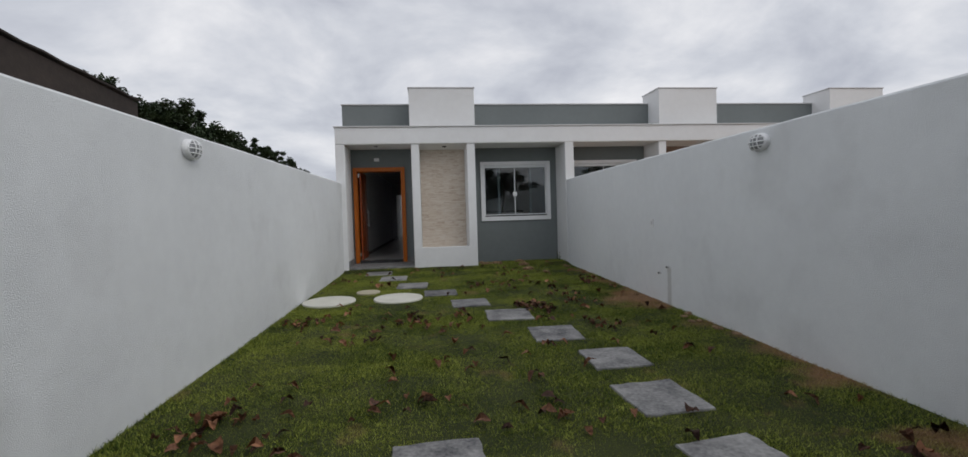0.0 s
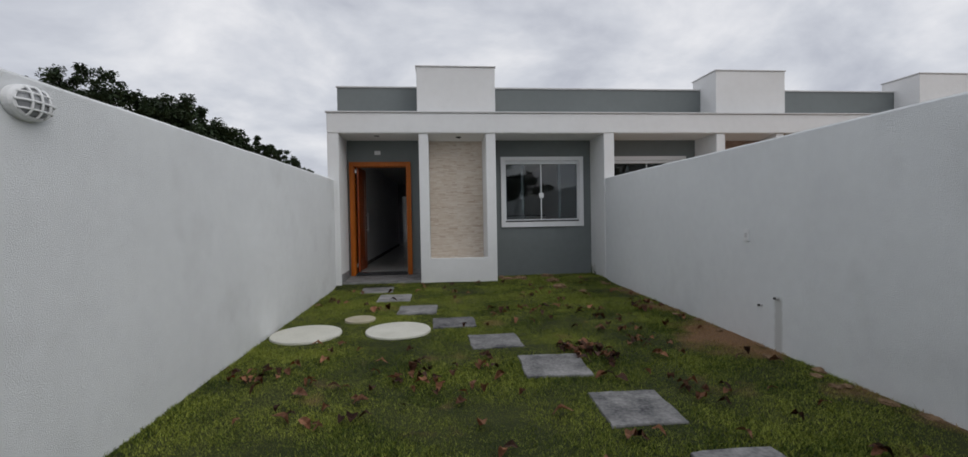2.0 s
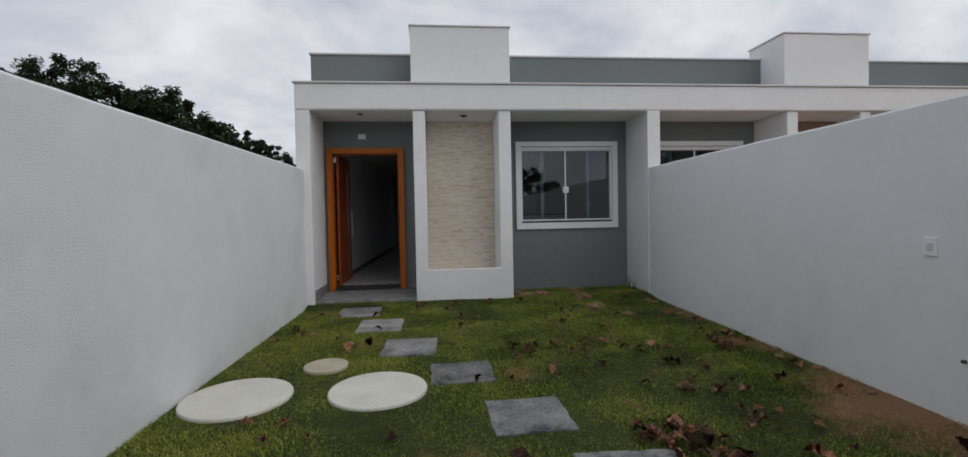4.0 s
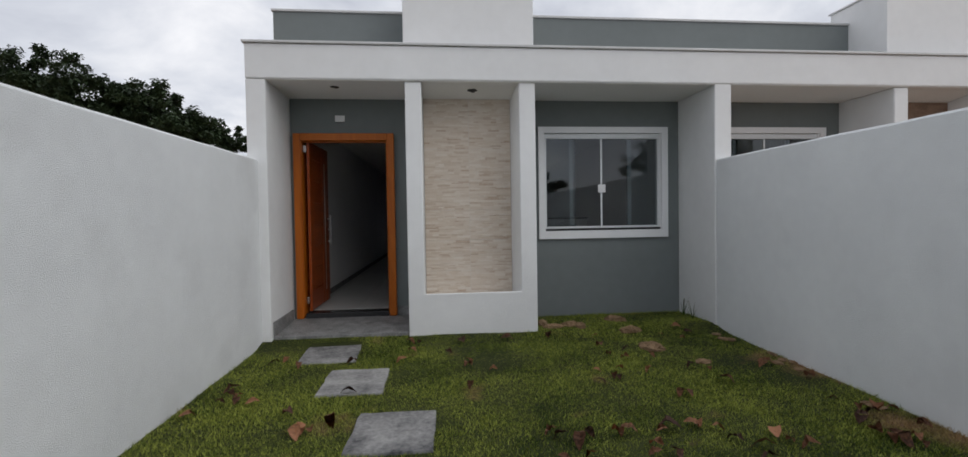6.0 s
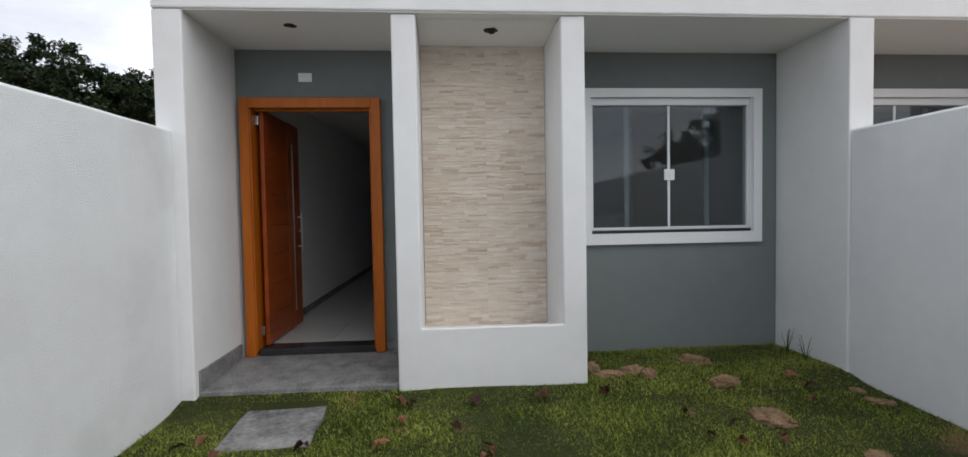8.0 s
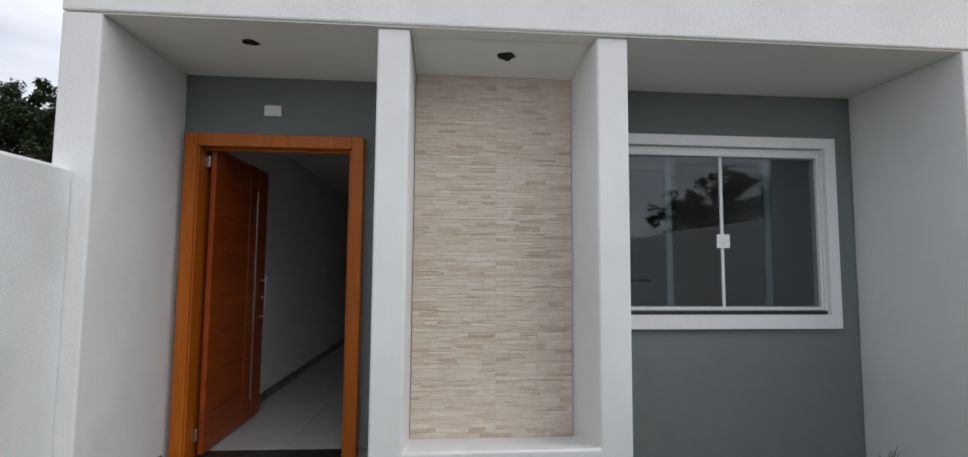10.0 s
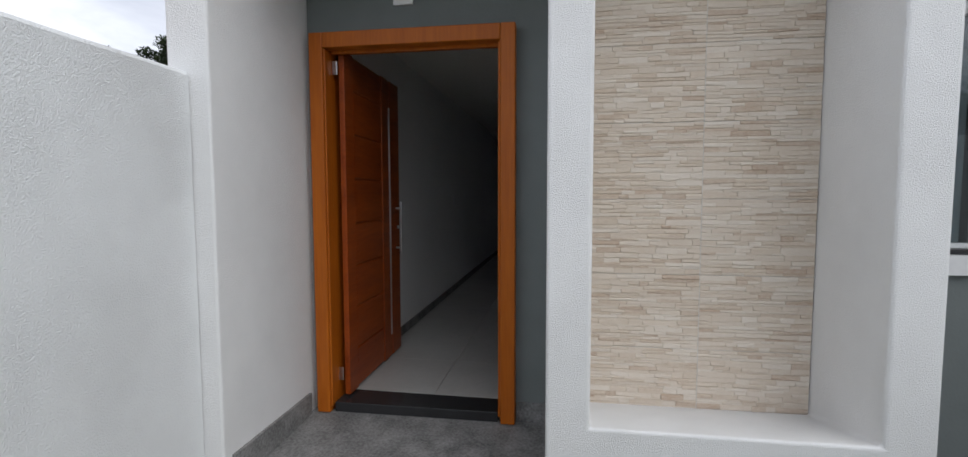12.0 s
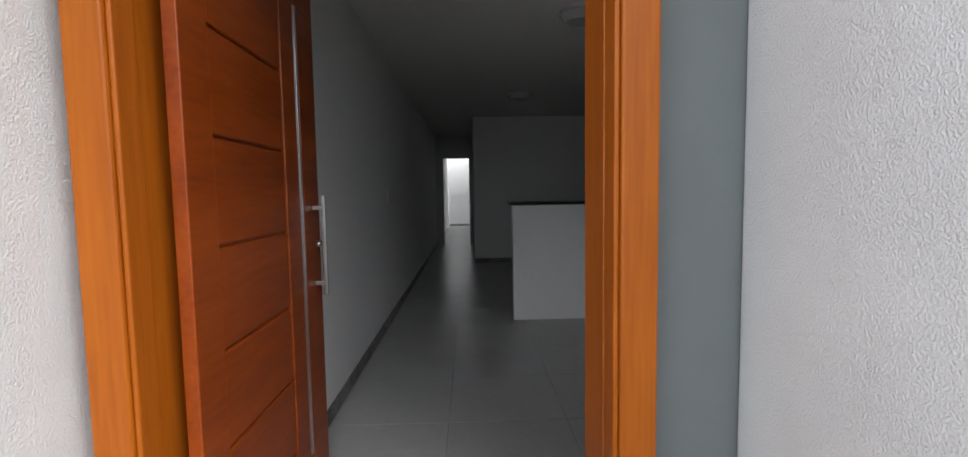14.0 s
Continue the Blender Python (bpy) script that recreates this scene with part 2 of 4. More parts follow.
def lawn_mats():
    """Lawn soil and blades: sods of differing green, dry patches, bare edges along the walls."""
    made = []
    for name, dark, mid, dry in (("lawn_soil", (0.014, 0.021, 0.005), (0.048, 0.055, 0.014), (0.20, 0.115, 0.062)),
                                 ("grass_blade", (0.028, 0.060, 0.006), (0.345, 0.385, 0.070), (0.36, 0.23, 0.115))):
        m, n, l, b = node_mat(name)
        pos = n.new("ShaderNodeNewGeometry").outputs["Position"]
        big, fine, bare = (n.new("ShaderNodeTexNoise") for _ in range(3))
        for q, s, d in ((big, 1.9, 5), (fine, 110, 3), (bare, 1.7, 6)):
            q.inputs["Scale"].default_value, q.inputs["Detail"].default_value = s, d
            l.new(pos, q.inputs["Vector"])
        sod = n.new("ShaderNodeTexVoronoi")
        sod.distance, sod.inputs["Scale"].default_value = "CHEBYCHEV", 2.0
        l.new(pos, sod.inputs["Vector"])
        sep = n.new("ShaderNodeSeparateColor")
        l.new(sod.outputs["Color"], sep.inputs[0])
        m1 = n.new("ShaderNodeMix"); m1.inputs["Factor"].default_value = 0.25
        l.new(big.outputs["Fac"], m1.inputs["A"]); l.new(sep.outputs[0], m1.inputs["B"])
        m2 = n.new("ShaderNodeMix"); m2.inputs["Factor"].default_value = 0.48
        l.new(m1.outputs["Result"], m2.inputs["A"])
        if name == "grass_blade":
            own = n.new("ShaderNodeAttribute"); own.attribute_name = "tone"
            l.new(own.outputs["Fac"], m2.inputs["B"])
        else:
            l.new(fine.outputs["Fac"], m2.inputs["B"])
        ra = n.new("ShaderNodeValToRGB")
        ra.color_ramp.elements[0].position, ra.color_ramp.elements[0].color = 0.30, (*dark, 1)
        ra.color_ramp.elements[1].position, ra.color_ramp.elements[1].color = 0.68, (*mid, 1)
        l.new(m2.outputs["Result"], ra.inputs["Fac"])
        # dry share rises towards the wall that runs along x = 3.2
        sx = n.new("ShaderNodeSeparateXYZ"); l.new(pos, sx.inputs[0])
        mr = n.new("ShaderNodeMapRange")
        mr.inputs["From Min"].default_value, mr.inputs["From Max"].default_value = 2.5, 3.25
        mr.inputs["To Min"].default_value, mr.inputs["To Max"].default_value = 0.0, 0.19
        l.new(sx.outputs["X"], mr.inputs["Value"])
        ad0 = n.new("ShaderNodeMath"); l.new(bare.outputs["Fac"], ad0.inputs[0]); l.new(mr.outputs[0], ad0.inputs[1])
        # worn brown patch of turf near the pipe stubs
        di = n.new("ShaderNodeVectorMath"); di.operation = "DISTANCE"; di.inputs[1].default_value = (2.95, 5.75, -0.2)
        l.new(pos, di.inputs[0])
        wr = n.new("ShaderNodeMapRange")
        wr.inputs["From Min"].default_value, wr.inputs["From Max"].default_value = 0.75, 0.1
        wr.inputs["To Min"].default_value, wr.inputs["To Max"].default_value = 0.0, 0.30
        l.new(di.outputs["Value"], wr.inputs["Value"])
        ad = n.new("ShaderNodeMath"); l.new(ad0.outputs[0], ad.inputs[0]); l.new(wr.outputs[0], ad.inputs[1])
        br = n.new("ShaderNodeValToRGB")
        br.color_ramp.elements[0].position, br.color_ramp.elements[1].position = 0.62, 0.80
        l.new(ad.outputs[0], br.inputs["Fac"])
        mx = n.new("ShaderNodeMix"); mx.data_type = "RGBA"
        l.new(br.outputs["Color"], mx.inputs[0]); l.new(ra.outputs["Color"], mx.inputs[6]); mx.inputs[7].default_value = (*dry, 1)
        l.new(mx.outputs[2], b.inputs["Base Color"])
        b.inputs["Roughness"].default_value = 0.8 if name == "lawn_soil" else 0.55
        b.inputs["Specular IOR Level"].default_value = 0.2
        made.append(m)
    return made


M_SOIL, M_BLADE = lawn_mats()


def ledger_mat():
    """Printed split-stone tile: each strip takes its own tone from a mesh attribute."""
    m = surface("ledger_stone_tile", (0.0, 0.0, 0.0), (1, 1, 1), rough=0.75, coarse=7, fine=45, fine_mix=0.5, bump=0.5, bump_scale=55, bump_dist=0.006,
                stretch=(1, 1, 2.5), spec=0.3)
    n, l = m.node_tree.nodes, m.node_tree.links
    b = n["Principled BSDF"]
    ramp = [q for q in n if q.type == "VALTORGB"][0]
    at = n.new("ShaderNodeAttribute"); at.attribute_name = "tone"
    mx = n.new("ShaderNodeMix"); mx.inputs["Factor"].default_value = 0.58
    l.new(at.outputs["Fac"], mx.inputs["A"]); l.new(ramp.inputs["Fac"].links[0].from_socket, mx.inputs["B"])
    l.new(mx.outputs["Result"], ramp.inputs["Fac"])
    els = ramp.color_ramp.elements
    els[0].position, els[0].color = 0.18, (0.45, 0.33, 0.245, 1)
    els[1].position, els[1].color = 0.75, (0.70, 0.635, 0.555, 1)
    q = els.new(0.40); q.color = (0.61, 0.52, 0.425, 1)
    return m


M_LEDGER = ledger_mat()
M_BROWNSTONE = surface("brown_stone_tile", (0.15, 0.095, 0.065), (0.32, 0.22, 0.16), rough=0.8, coarse=5, fine=40, bump=0.5, bump_scale=40, bump_dist=0.006, stretch=(1, 1, 3))


# ---- building helpers ----
def mesh_object(name, bm, mats, smooth=False):
    me = bpy.data.meshes.new(name)
    bm.normal_update()
    bm.to_mesh(me)
    bm.free()
    for m in (mats if isinstance(mats, (list, tuple)) else [mats]):
        me.materials.append(m)
    if smooth:
        me.shade_smooth()
    return new(name, me)


def add_box(bm, x0, x1, y0, y1, z0, z1, bevel=0.0, mat=0, segs=2):
    b = bmesh.new()
    bmesh.ops.create_cube(b, size=1, matrix=Matrix.Translation(((x0 + x1) / 2, (y0 + y1) / 2, (z0 + z1) / 2)) @ Matrix.Diagonal((abs(x1 - x0), abs(y1 - y0), abs(z1 - z0), 1)))
    if bevel:
        bmesh.ops.bevel(b, geom=list(b.edges), offset=bevel, segments=segs, affect="EDGES", profile=0.5)
    for f in b.faces:
        f.material_index = mat
    tmp = bpy.data.meshes.new("tmp")
    b.to_mesh(tmp)
    b.free()
    bm.from_mesh(tmp)
    bpy.data.meshes.remove(tmp)


def boxes(name, spans, mats, bevel=0.0):
    bm = bmesh.new()
    for s in spans:
        add_box(bm, *s[:6], bevel=bevel, mat=s[6] if len(s) > 6 else 0)
    return mesh_object(name, bm, mats)


def part(ob, parent):
    ob.parent = parent
    return ob


def tube(name, pts, radius, mat, cyclic=False):
    cu = bpy.data.curves.new(name, "CURVE")
    cu.dimensions, cu.bevel_depth, cu.bevel_resolution = "3D", radius, 3
    sp = cu.splines.new("POLY")
    sp.points.add(len(pts) - 1)
    for p, q in zip(sp.points, pts):
        p.co = (*q, 1)
    sp.use_cyclic_u = cyclic
    cu.materials.append(mat)
    return new(name, cu)


def ground_z(y):
    """The yard falls gently from the house to the street, with turf banked up against the house front."""
    bank = 0.05 * min(max((y - 9.45) / 0.25, 0.0), 1.0) * min(max((11.2 - y) / 1.4, 0.0), 1.0)
    return -0.095 - 0.028 * (9.75 - max(min(y, 9.75), -2.5)) + bank


def structure(ob, label, category="wall"):
    return tagged(ob, label, category, kind="structure")


LX = lambda y: -1.690 - 0.033 * (9.7 - y)   # inner face of the yard wall on the door's side
RX = lambda y: 3.195 + 0.012 * (9.7 - y)    # inner face of the other yard wall


# ---- ground ----
def build_ground():
    xs = [-400, -120, -40, -12, -6] + [-3.0 + 0.1 * i for i in range(71)] + [8, 14, 40, 120, 400]
    ys = [-400, -120, -40, -14, -6] + [-4.0 + 0.1 * i for i in range(149)] + [14, 20, 26, 60, 140, 400]
    bm = bmesh.new()
    rows = []
    for y in ys:
        row = []
        for x in xs:
            z = ground_z(y)
            inside = LX(y) - 0.1 < x < RX(y) + 0.1 and -4 < y < 10.6
            if inside:
                z += 0.012 * noise.noise((x * 1.3, y * 1.3, 0)) + 0.006 * noise.noise((x * 6, y * 6, 3))
            elif y > 10.3:
                z = -0.2
            row.append(bm.verts.new((x, y, z)))
        rows.append(row)
    for j in range(len(ys) - 1):
        for i in range(len(xs) - 1):
            f = bm.faces.new((rows[j][i], rows[j][i + 1], rows[j + 1][i + 1], rows[j + 1][i]))
            cx, cy = (xs[i] + xs[i + 1]) / 2, (ys[j] + ys[j + 1]) / 2
            f.material_index = 0 if -2.2 < cx < 3.6 and -4 < cy < 10.6 else 1
    ob = mesh_object("ground", bm, [M_SOIL, M_EARTH], smooth=True)
    structure(ob, "sloping yard ground of dark soil under patchy lawn", "ground")


build_ground()


# ---- yard walls ----
def yard_wall(name, face, thick, tops, label):
    """A rendered wall along the yard with a slightly uneven, rounded top."""
    bm = bmesh.new()
    n = 60
    rings = []
    for k in range(n + 1):
        y = -4.0 + (9.645 + 4.0) * k / n
        x = face(y)
        top = tops[0] + (tops[1] - tops[0]) * k / n + 0.006 * noise.noise((y * 1.7, x, 0)) + 0.004 * noise.noise((y * 6, x, 5))
        w = 0.004 * noise.noise((y * 1.1, 2, x))
        s = 1 if thick > 0 else -1
        prof = [(x + w, -0.7), (x + w, top - 0.02), (x + w + s * 0.012, top - 0.004), (x + s * 0.03, top), (x + thick - s * 0.02, top), (x + thick, top - 0.02), (x + thick, -0.7)]
        rings.append([bm.verts.new((px, y, pz)) for px, pz in prof])
    for a, b in zip(rings, rings[1:]):
        for i in range(6):
            bm.faces.new((a[i], a[i + 1], b[i + 1], b[i]))
    bm.faces.new(rings[0]); bm.faces.new(rings[-1])
    bmesh.ops.recalc_face_normals(bm, faces=bm.faces)
    ob = mesh_object(name, bm, M_GARDEN)
    structure(ob, label)


yard_wall("wall_west", LX, -0.15, (1.82, 1.815), "white rough-plastered yard wall with a faintly stained top")
yard_wall("wall_east", RX, 0.15, (1.82, 1.795), "white rough-plastered yard wall with grey damp stains")
structure(boxes("wall_south", [(-2.2, 3.7, -4.15, -4.0, -0.7, 1.75)], M_GARDEN, 0.01), "plain white street-side wall closing the yard")

# ---- house row: mirrored units ----
XM = 3.2775
UNITS = [lambda x: x, lambda x: 2 * XM - x, lambda x: x + 9.955]


def span(f, x0, x1, *rest):
    a, b = f(x0), f(x1)
    return (min(a, b), max(a, b), *rest)


Y_BEAM, Y_PIL, Y_WALL = 9.642, 9.670, 10.469
beam = boxes("fascia_beam", [(-1.795, 18.0, Y_BEAM, 9.82, 2.621, 2.972)], M_WHITE, 0.012)
structure(beam, "long white rough-plastered porch beam across the house row", "beam")
structure(boxes("beam_cap", [(-1.815, 18.0, Y_BEAM - 0.022, 9.85, 2.974, 3.0)], M_CAP, 0.006), "thin pale capping on the porch beam", "trim")
structure(boxes("ceiling_porch", [(-1.605, 18.0, 9.656, 10.466, 2.614, 2.6203), (-1.72, 18.0, 9.822, 10.466, 2.6203, 2.748)], M_CEIL), "off-white plastered porch ceiling", "ceiling")
# third span, and the second past y 20.2, are unseen sky-light blockers
structure(boxes("roof_slab", [(-1.76, 18.0, 9.855, 10.447, 2.75, 2.88), (-1.6, 3.2, 10.63, 25.2, 2.68, 2.9), (3.2, 18.0, 10.63, 12.3, 2.68, 2.9)], M_CAP), "flat concrete roof slab, extended unseen to block sky light", "roof")
structure(boxes("parapet", [(-1.755, 18.0, 10.45, 10.60, 2.755, 3.62)], M_GREY), "grey painted roof parapet", "parapet")
structure(boxes("parapet_cap", [(-1.775, 18.0, 10.43, 10.62, 3.622, 3.648)], M_CAP, 0.004), "thin pale capping on the grey parapet", "trim")
structure(boxes("wing_wall_west", [(-1.795, -1.602, 9.65, 10.467, -0.5, 2.6185), (-1.795, -1.602, 10.467, 10.62, -0.5, 2.74)], M_WHITE, 0.01), "white plastered side wall of the porch")
for f, xa, xb in ((UNITS[0], 3.179, 3.376), (UNITS[1], -1.80, -1.60), (UNITS[2], 3.179, 3.376)):
    structure(boxes("party_wall", [span(f, xa, xb, 9.65, 10.467, -0.5, 2.617)], M_WHITE, 0.01), "white plastered wall between two porches")


def roof_box(f, first):
    f = f if first else (lambda x, g=f: g(x) + 0.17)
    ob = boxes("roof_box", [span(f, -0.235, 1.205, 9.90, 10.74, 2.885, 3.865)], M_WHITE, 0.01)
    tagged(ob, "white plastered box rising above the porch roof", "roof box", "boxes on the house row")
    cap = part(boxes("box_cap", [span(f, -0.253, 1.222, 9.885, 10.76, 3.867, 3.89)], M_CAP, 0.005), ob)
    return ob


for k in range(3):
    roof_box(UNITS[k], k == 0)

# front wall of this house, with the door's and window's openings
structure(boxes("wall_front", [
    (-1.600, -1.50, Y_WALL, 10.62, -0.5, 2.72), (-1.50, -0.45, Y_WALL, 10.62, 2.15, 2.72), (-0.45, 1.438, Y_WALL, 10.62, -0.5, 2.72),
    (1.438, 2.945, Y_WALL, 10.62, -0.5, 1.0), (1.438, 2.945, Y_WALL, 10.62, 2.215, 2.72), (2.945, 3.277, Y_WALL, 10.62, -0.5, 2.72)], M_GREY),
    "smooth grey painted front wall with door and window openings")
for k in (1, 2):
    f = UNITS[k]
    structure(boxes("wall_front_neighbour", [span(f, -1.60, 1.438, Y_WALL, 10.62, -0.5, 2.72), span(f, 1.438, 2.945, Y_WALL, 10.62, -0.5, 1.0),
              span(f, 1.438, 2.945, Y_WALL, 10.62, 2.215, 2.72), span(f, 2.945, 3.276, Y_WALL, 10.62, -0.5, 2.72)], M_GREY), "grey painted front wall of the adjoining house")


# ---- niche with stone-look tiles ----
def prism(bm, corners, z0, z1, slope=0.0):
    """An upright block on four plan corners; slope lowers the top of its last two corners."""
    low = [bm.verts.new((px, py, z0)) for px, py in corners]
    top = [bm.verts.new((px, py, z1 - (slope if k > 1 else 0.0))) for k, (px, py) in enumerate(corners)]
    bm.faces.new(low); bm.faces.new(top)
    for k in range(4):
        bm.faces.new((low[k], low[(k + 1) % 4], top[(k + 1) % 4], top[k]))


def niche(f, with_tiles):
    def block(name, corners, z0, z1, slope=0.0, m=M_WHITE, bevel=0.012):
        bm = bmesh.new()
        prism(bm, [(f(px), py) for px, py in corners], z0, z1, slope)
        bmesh.ops.recalc_face_normals(bm, faces=bm.faces)
        if bevel:
            bmesh.ops.bevel(bm, geom=list(bm.edges), offset=bevel, segments=3, affect="EDGES", profile=0.5)
        return mesh_object(name, bm, m)
    front = [(-0.213, -0.3), (1.168, -0.3), (1.168, 2.613), (0.991, 2.613), (0.991, 0.388), (-0.040, 0.388), (-0.040, 2.613), (-0.213, 2.613)]
    back = [(-0.180, -0.3), (1.160, -0.3), (1.160, 2.613), (0.950, 2.613), (0.950, 0.225), (-0.036, 0.225), (-0.036, 2.613), (-0.180, 2.613)]
    bm = bmesh.new()
    fv = [bm.verts.new((f(px), Y_PIL, pz)) for px, pz in front]
    bv = [bm.verts.new((f(px), 10.467, pz)) for px, pz in back]
    bm.faces.new(fv); bm.faces.new(bv)
    for k in range(8):
        bm.faces.new((fv[k], fv[(k + 1) % 8], bv[(k + 1) % 8], bv[k]))
    bmesh.ops.recalc_face_normals(bm, faces=bm.faces)
    bmesh.ops.bevel(bm, geom=list(bm.edges), offset=0.014, segments=3, affect="EDGES", profile=0.5)
    ob = mesh_object("niche_frame", bm, M_WHITE)
    tagged(ob, "white rough-plastered frame round a tiled niche beside the door", "niche", "tiled niches of the house row")
    part(block("niche_back", [(-0.034, 10.1355), (0.964, 10.1355), (0.949, 10.4665), (-0.034, 10.4665)], 0.26, 2.546, 0.0, M_GROUT, 0), ob)
    bm = bmesh.new()
    ends = []
    for px, qx in ((-0.034, -0.034), (0.984, 0.964)):
        ends.append([bm.verts.new((f(a), b, c)) for a, b, c in ((px, 9.76, 2.612), (qx, 10.131, 2.546), (qx, 10.4665, 2.546), (qx, 10.4665, 2.612))])
    bm.faces.new(ends[0]); bm.faces.new(ends[1])
    for k in range(4):
        bm.faces.new((ends[0][k], ends[0][(k + 1) % 4], ends[1][(k + 1) % 4], ends[1][k]))
    bmesh.ops.recalc_face_normals(bm, faces=bm.faces)
    part(mesh_object("niche_soffit", bm, M_CEIL), ob)
    if not with_tiles:
        part(boxes("tile_face", [span(f, -0.032, 0.955, 10.115, 10.134, 0.29, 2.545)], M_BROWNSTONE), ob)
    return ob


def ledger_tile(x0, x1, z0, z1, y, seed):
    """A tile moulded as split-stone strips of uneven length, height and depth."""
    rnd = random.Random(seed)
    bm = bmesh.new()
    tone = bm.faces.layers.float.new("tone_f")
    g = 0.0008
    z = z0 + g
    while z < z1 - g - 0.004:
        h = min(rnd.choice((0.009, 0.012, 0.015, 0.018, 0.022, 0.026)), z1 - g - z)
        if z1 - g - (z + h) < 0.008:
            h = z1 - g - z
        x = x0 + g
        while x < x1 - g - 0.01:
            w = min(rnd.uniform(0.04, 0.17), x1 - g - x)
            if x1 - g - (x + w) < 0.03:
                w = x1 - g - x
            d = rnd.uniform(0.003, 0.0058)
            t = min(max(rnd.gauss(0.52, 0.30), 0), 1)
            pr = 0.0008
            up, dn = rnd.uniform(-.14, .40) * h, rnd.uniform(-.14, .40) * h
            v = [bm.verts.new(c) for c in (
                (x, y, z), (x + w, y, z), (x + w, y, z + h), (x, y, z + h),
                (x + pr, y - d * rnd.uniform(.7, 1.2), z + max(dn, pr - z + z0)), (x + w - pr, y - d * rnd.uniform(.6, 1.2), z + max(rnd.uniform(-.1, .35) * h, pr - z + z0)),
                (x + w - pr, y - d * rnd.uniform(.6, 1.2), min(z + h - rnd.uniform(-.1, .35) * h, z1 - pr)), (x + pr, y - d * rnd.uniform(.7, 1.2), min(z + h - up, z1 - pr)))]
            for q in ((4, 5, 6, 7), (0, 1, 5, 4), (1, 2, 6, 5), (2, 3, 7, 6), (3, 0, 4, 7)):
                bm.faces.new([v[i] for i in q])[tone] = t
            x += w
        z += h
    me = bpy.data.meshes.new("tile")
    bm.normal_update()
    bm.to_mesh(me)
    vals = [d.value for d in me.attributes["tone_f"].data]
    bm.free()
    att = me.attributes.new("tone", "FLOAT", "FACE")
    att.data.foreach_set("value", vals)
    me.materials.append(M_LEDGER)
    return new("tile", me)


niche_here = niche(UNITS[0], True)
part(boxes("joint", [(0.4785, 0.4815, 10.1305, 10.1352, 0.29, 2.545)], M_GROUT), niche_here)
zs = [0.280, 0.575, 0.925, 1.274, 1.623, 1.972, 2.321, 2.5455]
for i, (za, zb) in enumerate(zip(zs, zs[1:])):
    for j, (xa, xb) in enumerate(((-0.034, 0.4795), (0.4805, 0.964))):
        part(ledger_tile(xa, xb, za, zb - 0.001, 10.1345, 10 * i + j), niche_here)
for k in (1, 2):
    niche(UNITS[k], False)


# ---- windows ----
def window(unit, name):
    f = lambda x: unit(1.362 + (x - 1.34) * 1.0116)
    root = boxes(name, [
        span(f, 1.34, 2.985, 10.43, 10.4685, 2.215, 2.29), span(f, 1.34, 2.985, 10.43, 10.4685, 0.902, 1.0),
        span(f, 1.34, 1.415, 10.43, 10.4685, 1.0, 2.215), span(f, 2.905, 2.985, 10.43, 10.4685, 1.0, 2.215)], M_TRIM)
    structure(root, "closed sliding glass window in white trim on a grey wall", "window")
    part(boxes("track", [span(f, 1.428, 2.892, 10.475, 10.60, 2.15, 2.213), span(f, 1.428, 2.892, 10.48, 10.57, 1.028, 1.052),
                         span(f, 1.428, 1.446, 10.48, 10.60, 1.052, 2.15), span(f, 2.872, 2.892, 10.48, 10.60, 1.052, 2.15)], M_ALU, 0.003), root)
    part(boxes("lining", [span(f, 1.4153, 1.427, 10.469, 10.61, 1.0, 2.2145), span(f, 2.893, 2.9047, 10.469, 10.61, 1.0, 2.2145)], M_TRIM), root)
    part(boxes("sill", [span(f, 1.428, 2.892, 10.45, 10.615, 1.002, 1.027)], M_BLACK, 0.003), root)
    for n, (a, b, y) in enumerate(((1.447, 2.144, 10.505), (2.150, 2.871, 10.505), (1.447, 1.83, 10.545), (2.49, 2.871, 10.545))):
        p = part(boxes("pane", [span(f, a, b, y, y + 0.006, 1.054, 2.148)], M_GLASS), root)
        p.visible_shadow = False
    part(boxes("meeting_profile", [span(f, 2.136, 2.158, 10.497, 10.512, 1.054, 2.148)], M_ALU, 0.002), root)
    part(boxes("stile", [span(f, 1.755, 1.80, 10.553, 10.57, 1.054, 2.148), span(f, 2.51, 2.555, 10.553, 10.57, 1.054, 2.148)], M_ALU, 0.002), root)
    lock = boxes("lock", [span(f, 2.098, 2.196, 10.482, 10.497, 1.475, 1.575)], M_PLASTIC, 0.005)
    part(lock, root)
    part(boxes("keyhole", [span(f, 2.143, 2.151, 10.479, 10.483, 1.50, 1.52)], M_STEEL), root)


for k in range(3):
    window(UNITS[k], "window_%d" % (k + 1))
    if k:
        structure(boxes("room_back_neighbour", [span(UNITS[k], 1.0, 3.1, 12.0, 12.1, 0.0, 2.6)], M_INT), "plain wall of the adjoining room")
        # unseen sides, added so that sky light doesn't whiten this window
        for xa in (0.9, 3.06):
            structure(boxes("room_side_light_block", [span(UNITS[k], xa, xa + 0.08, 10.625, 12.1, 0.0, 2.6)], M_INT), "unseen side wall added to keep sky light out of the adjoining room")


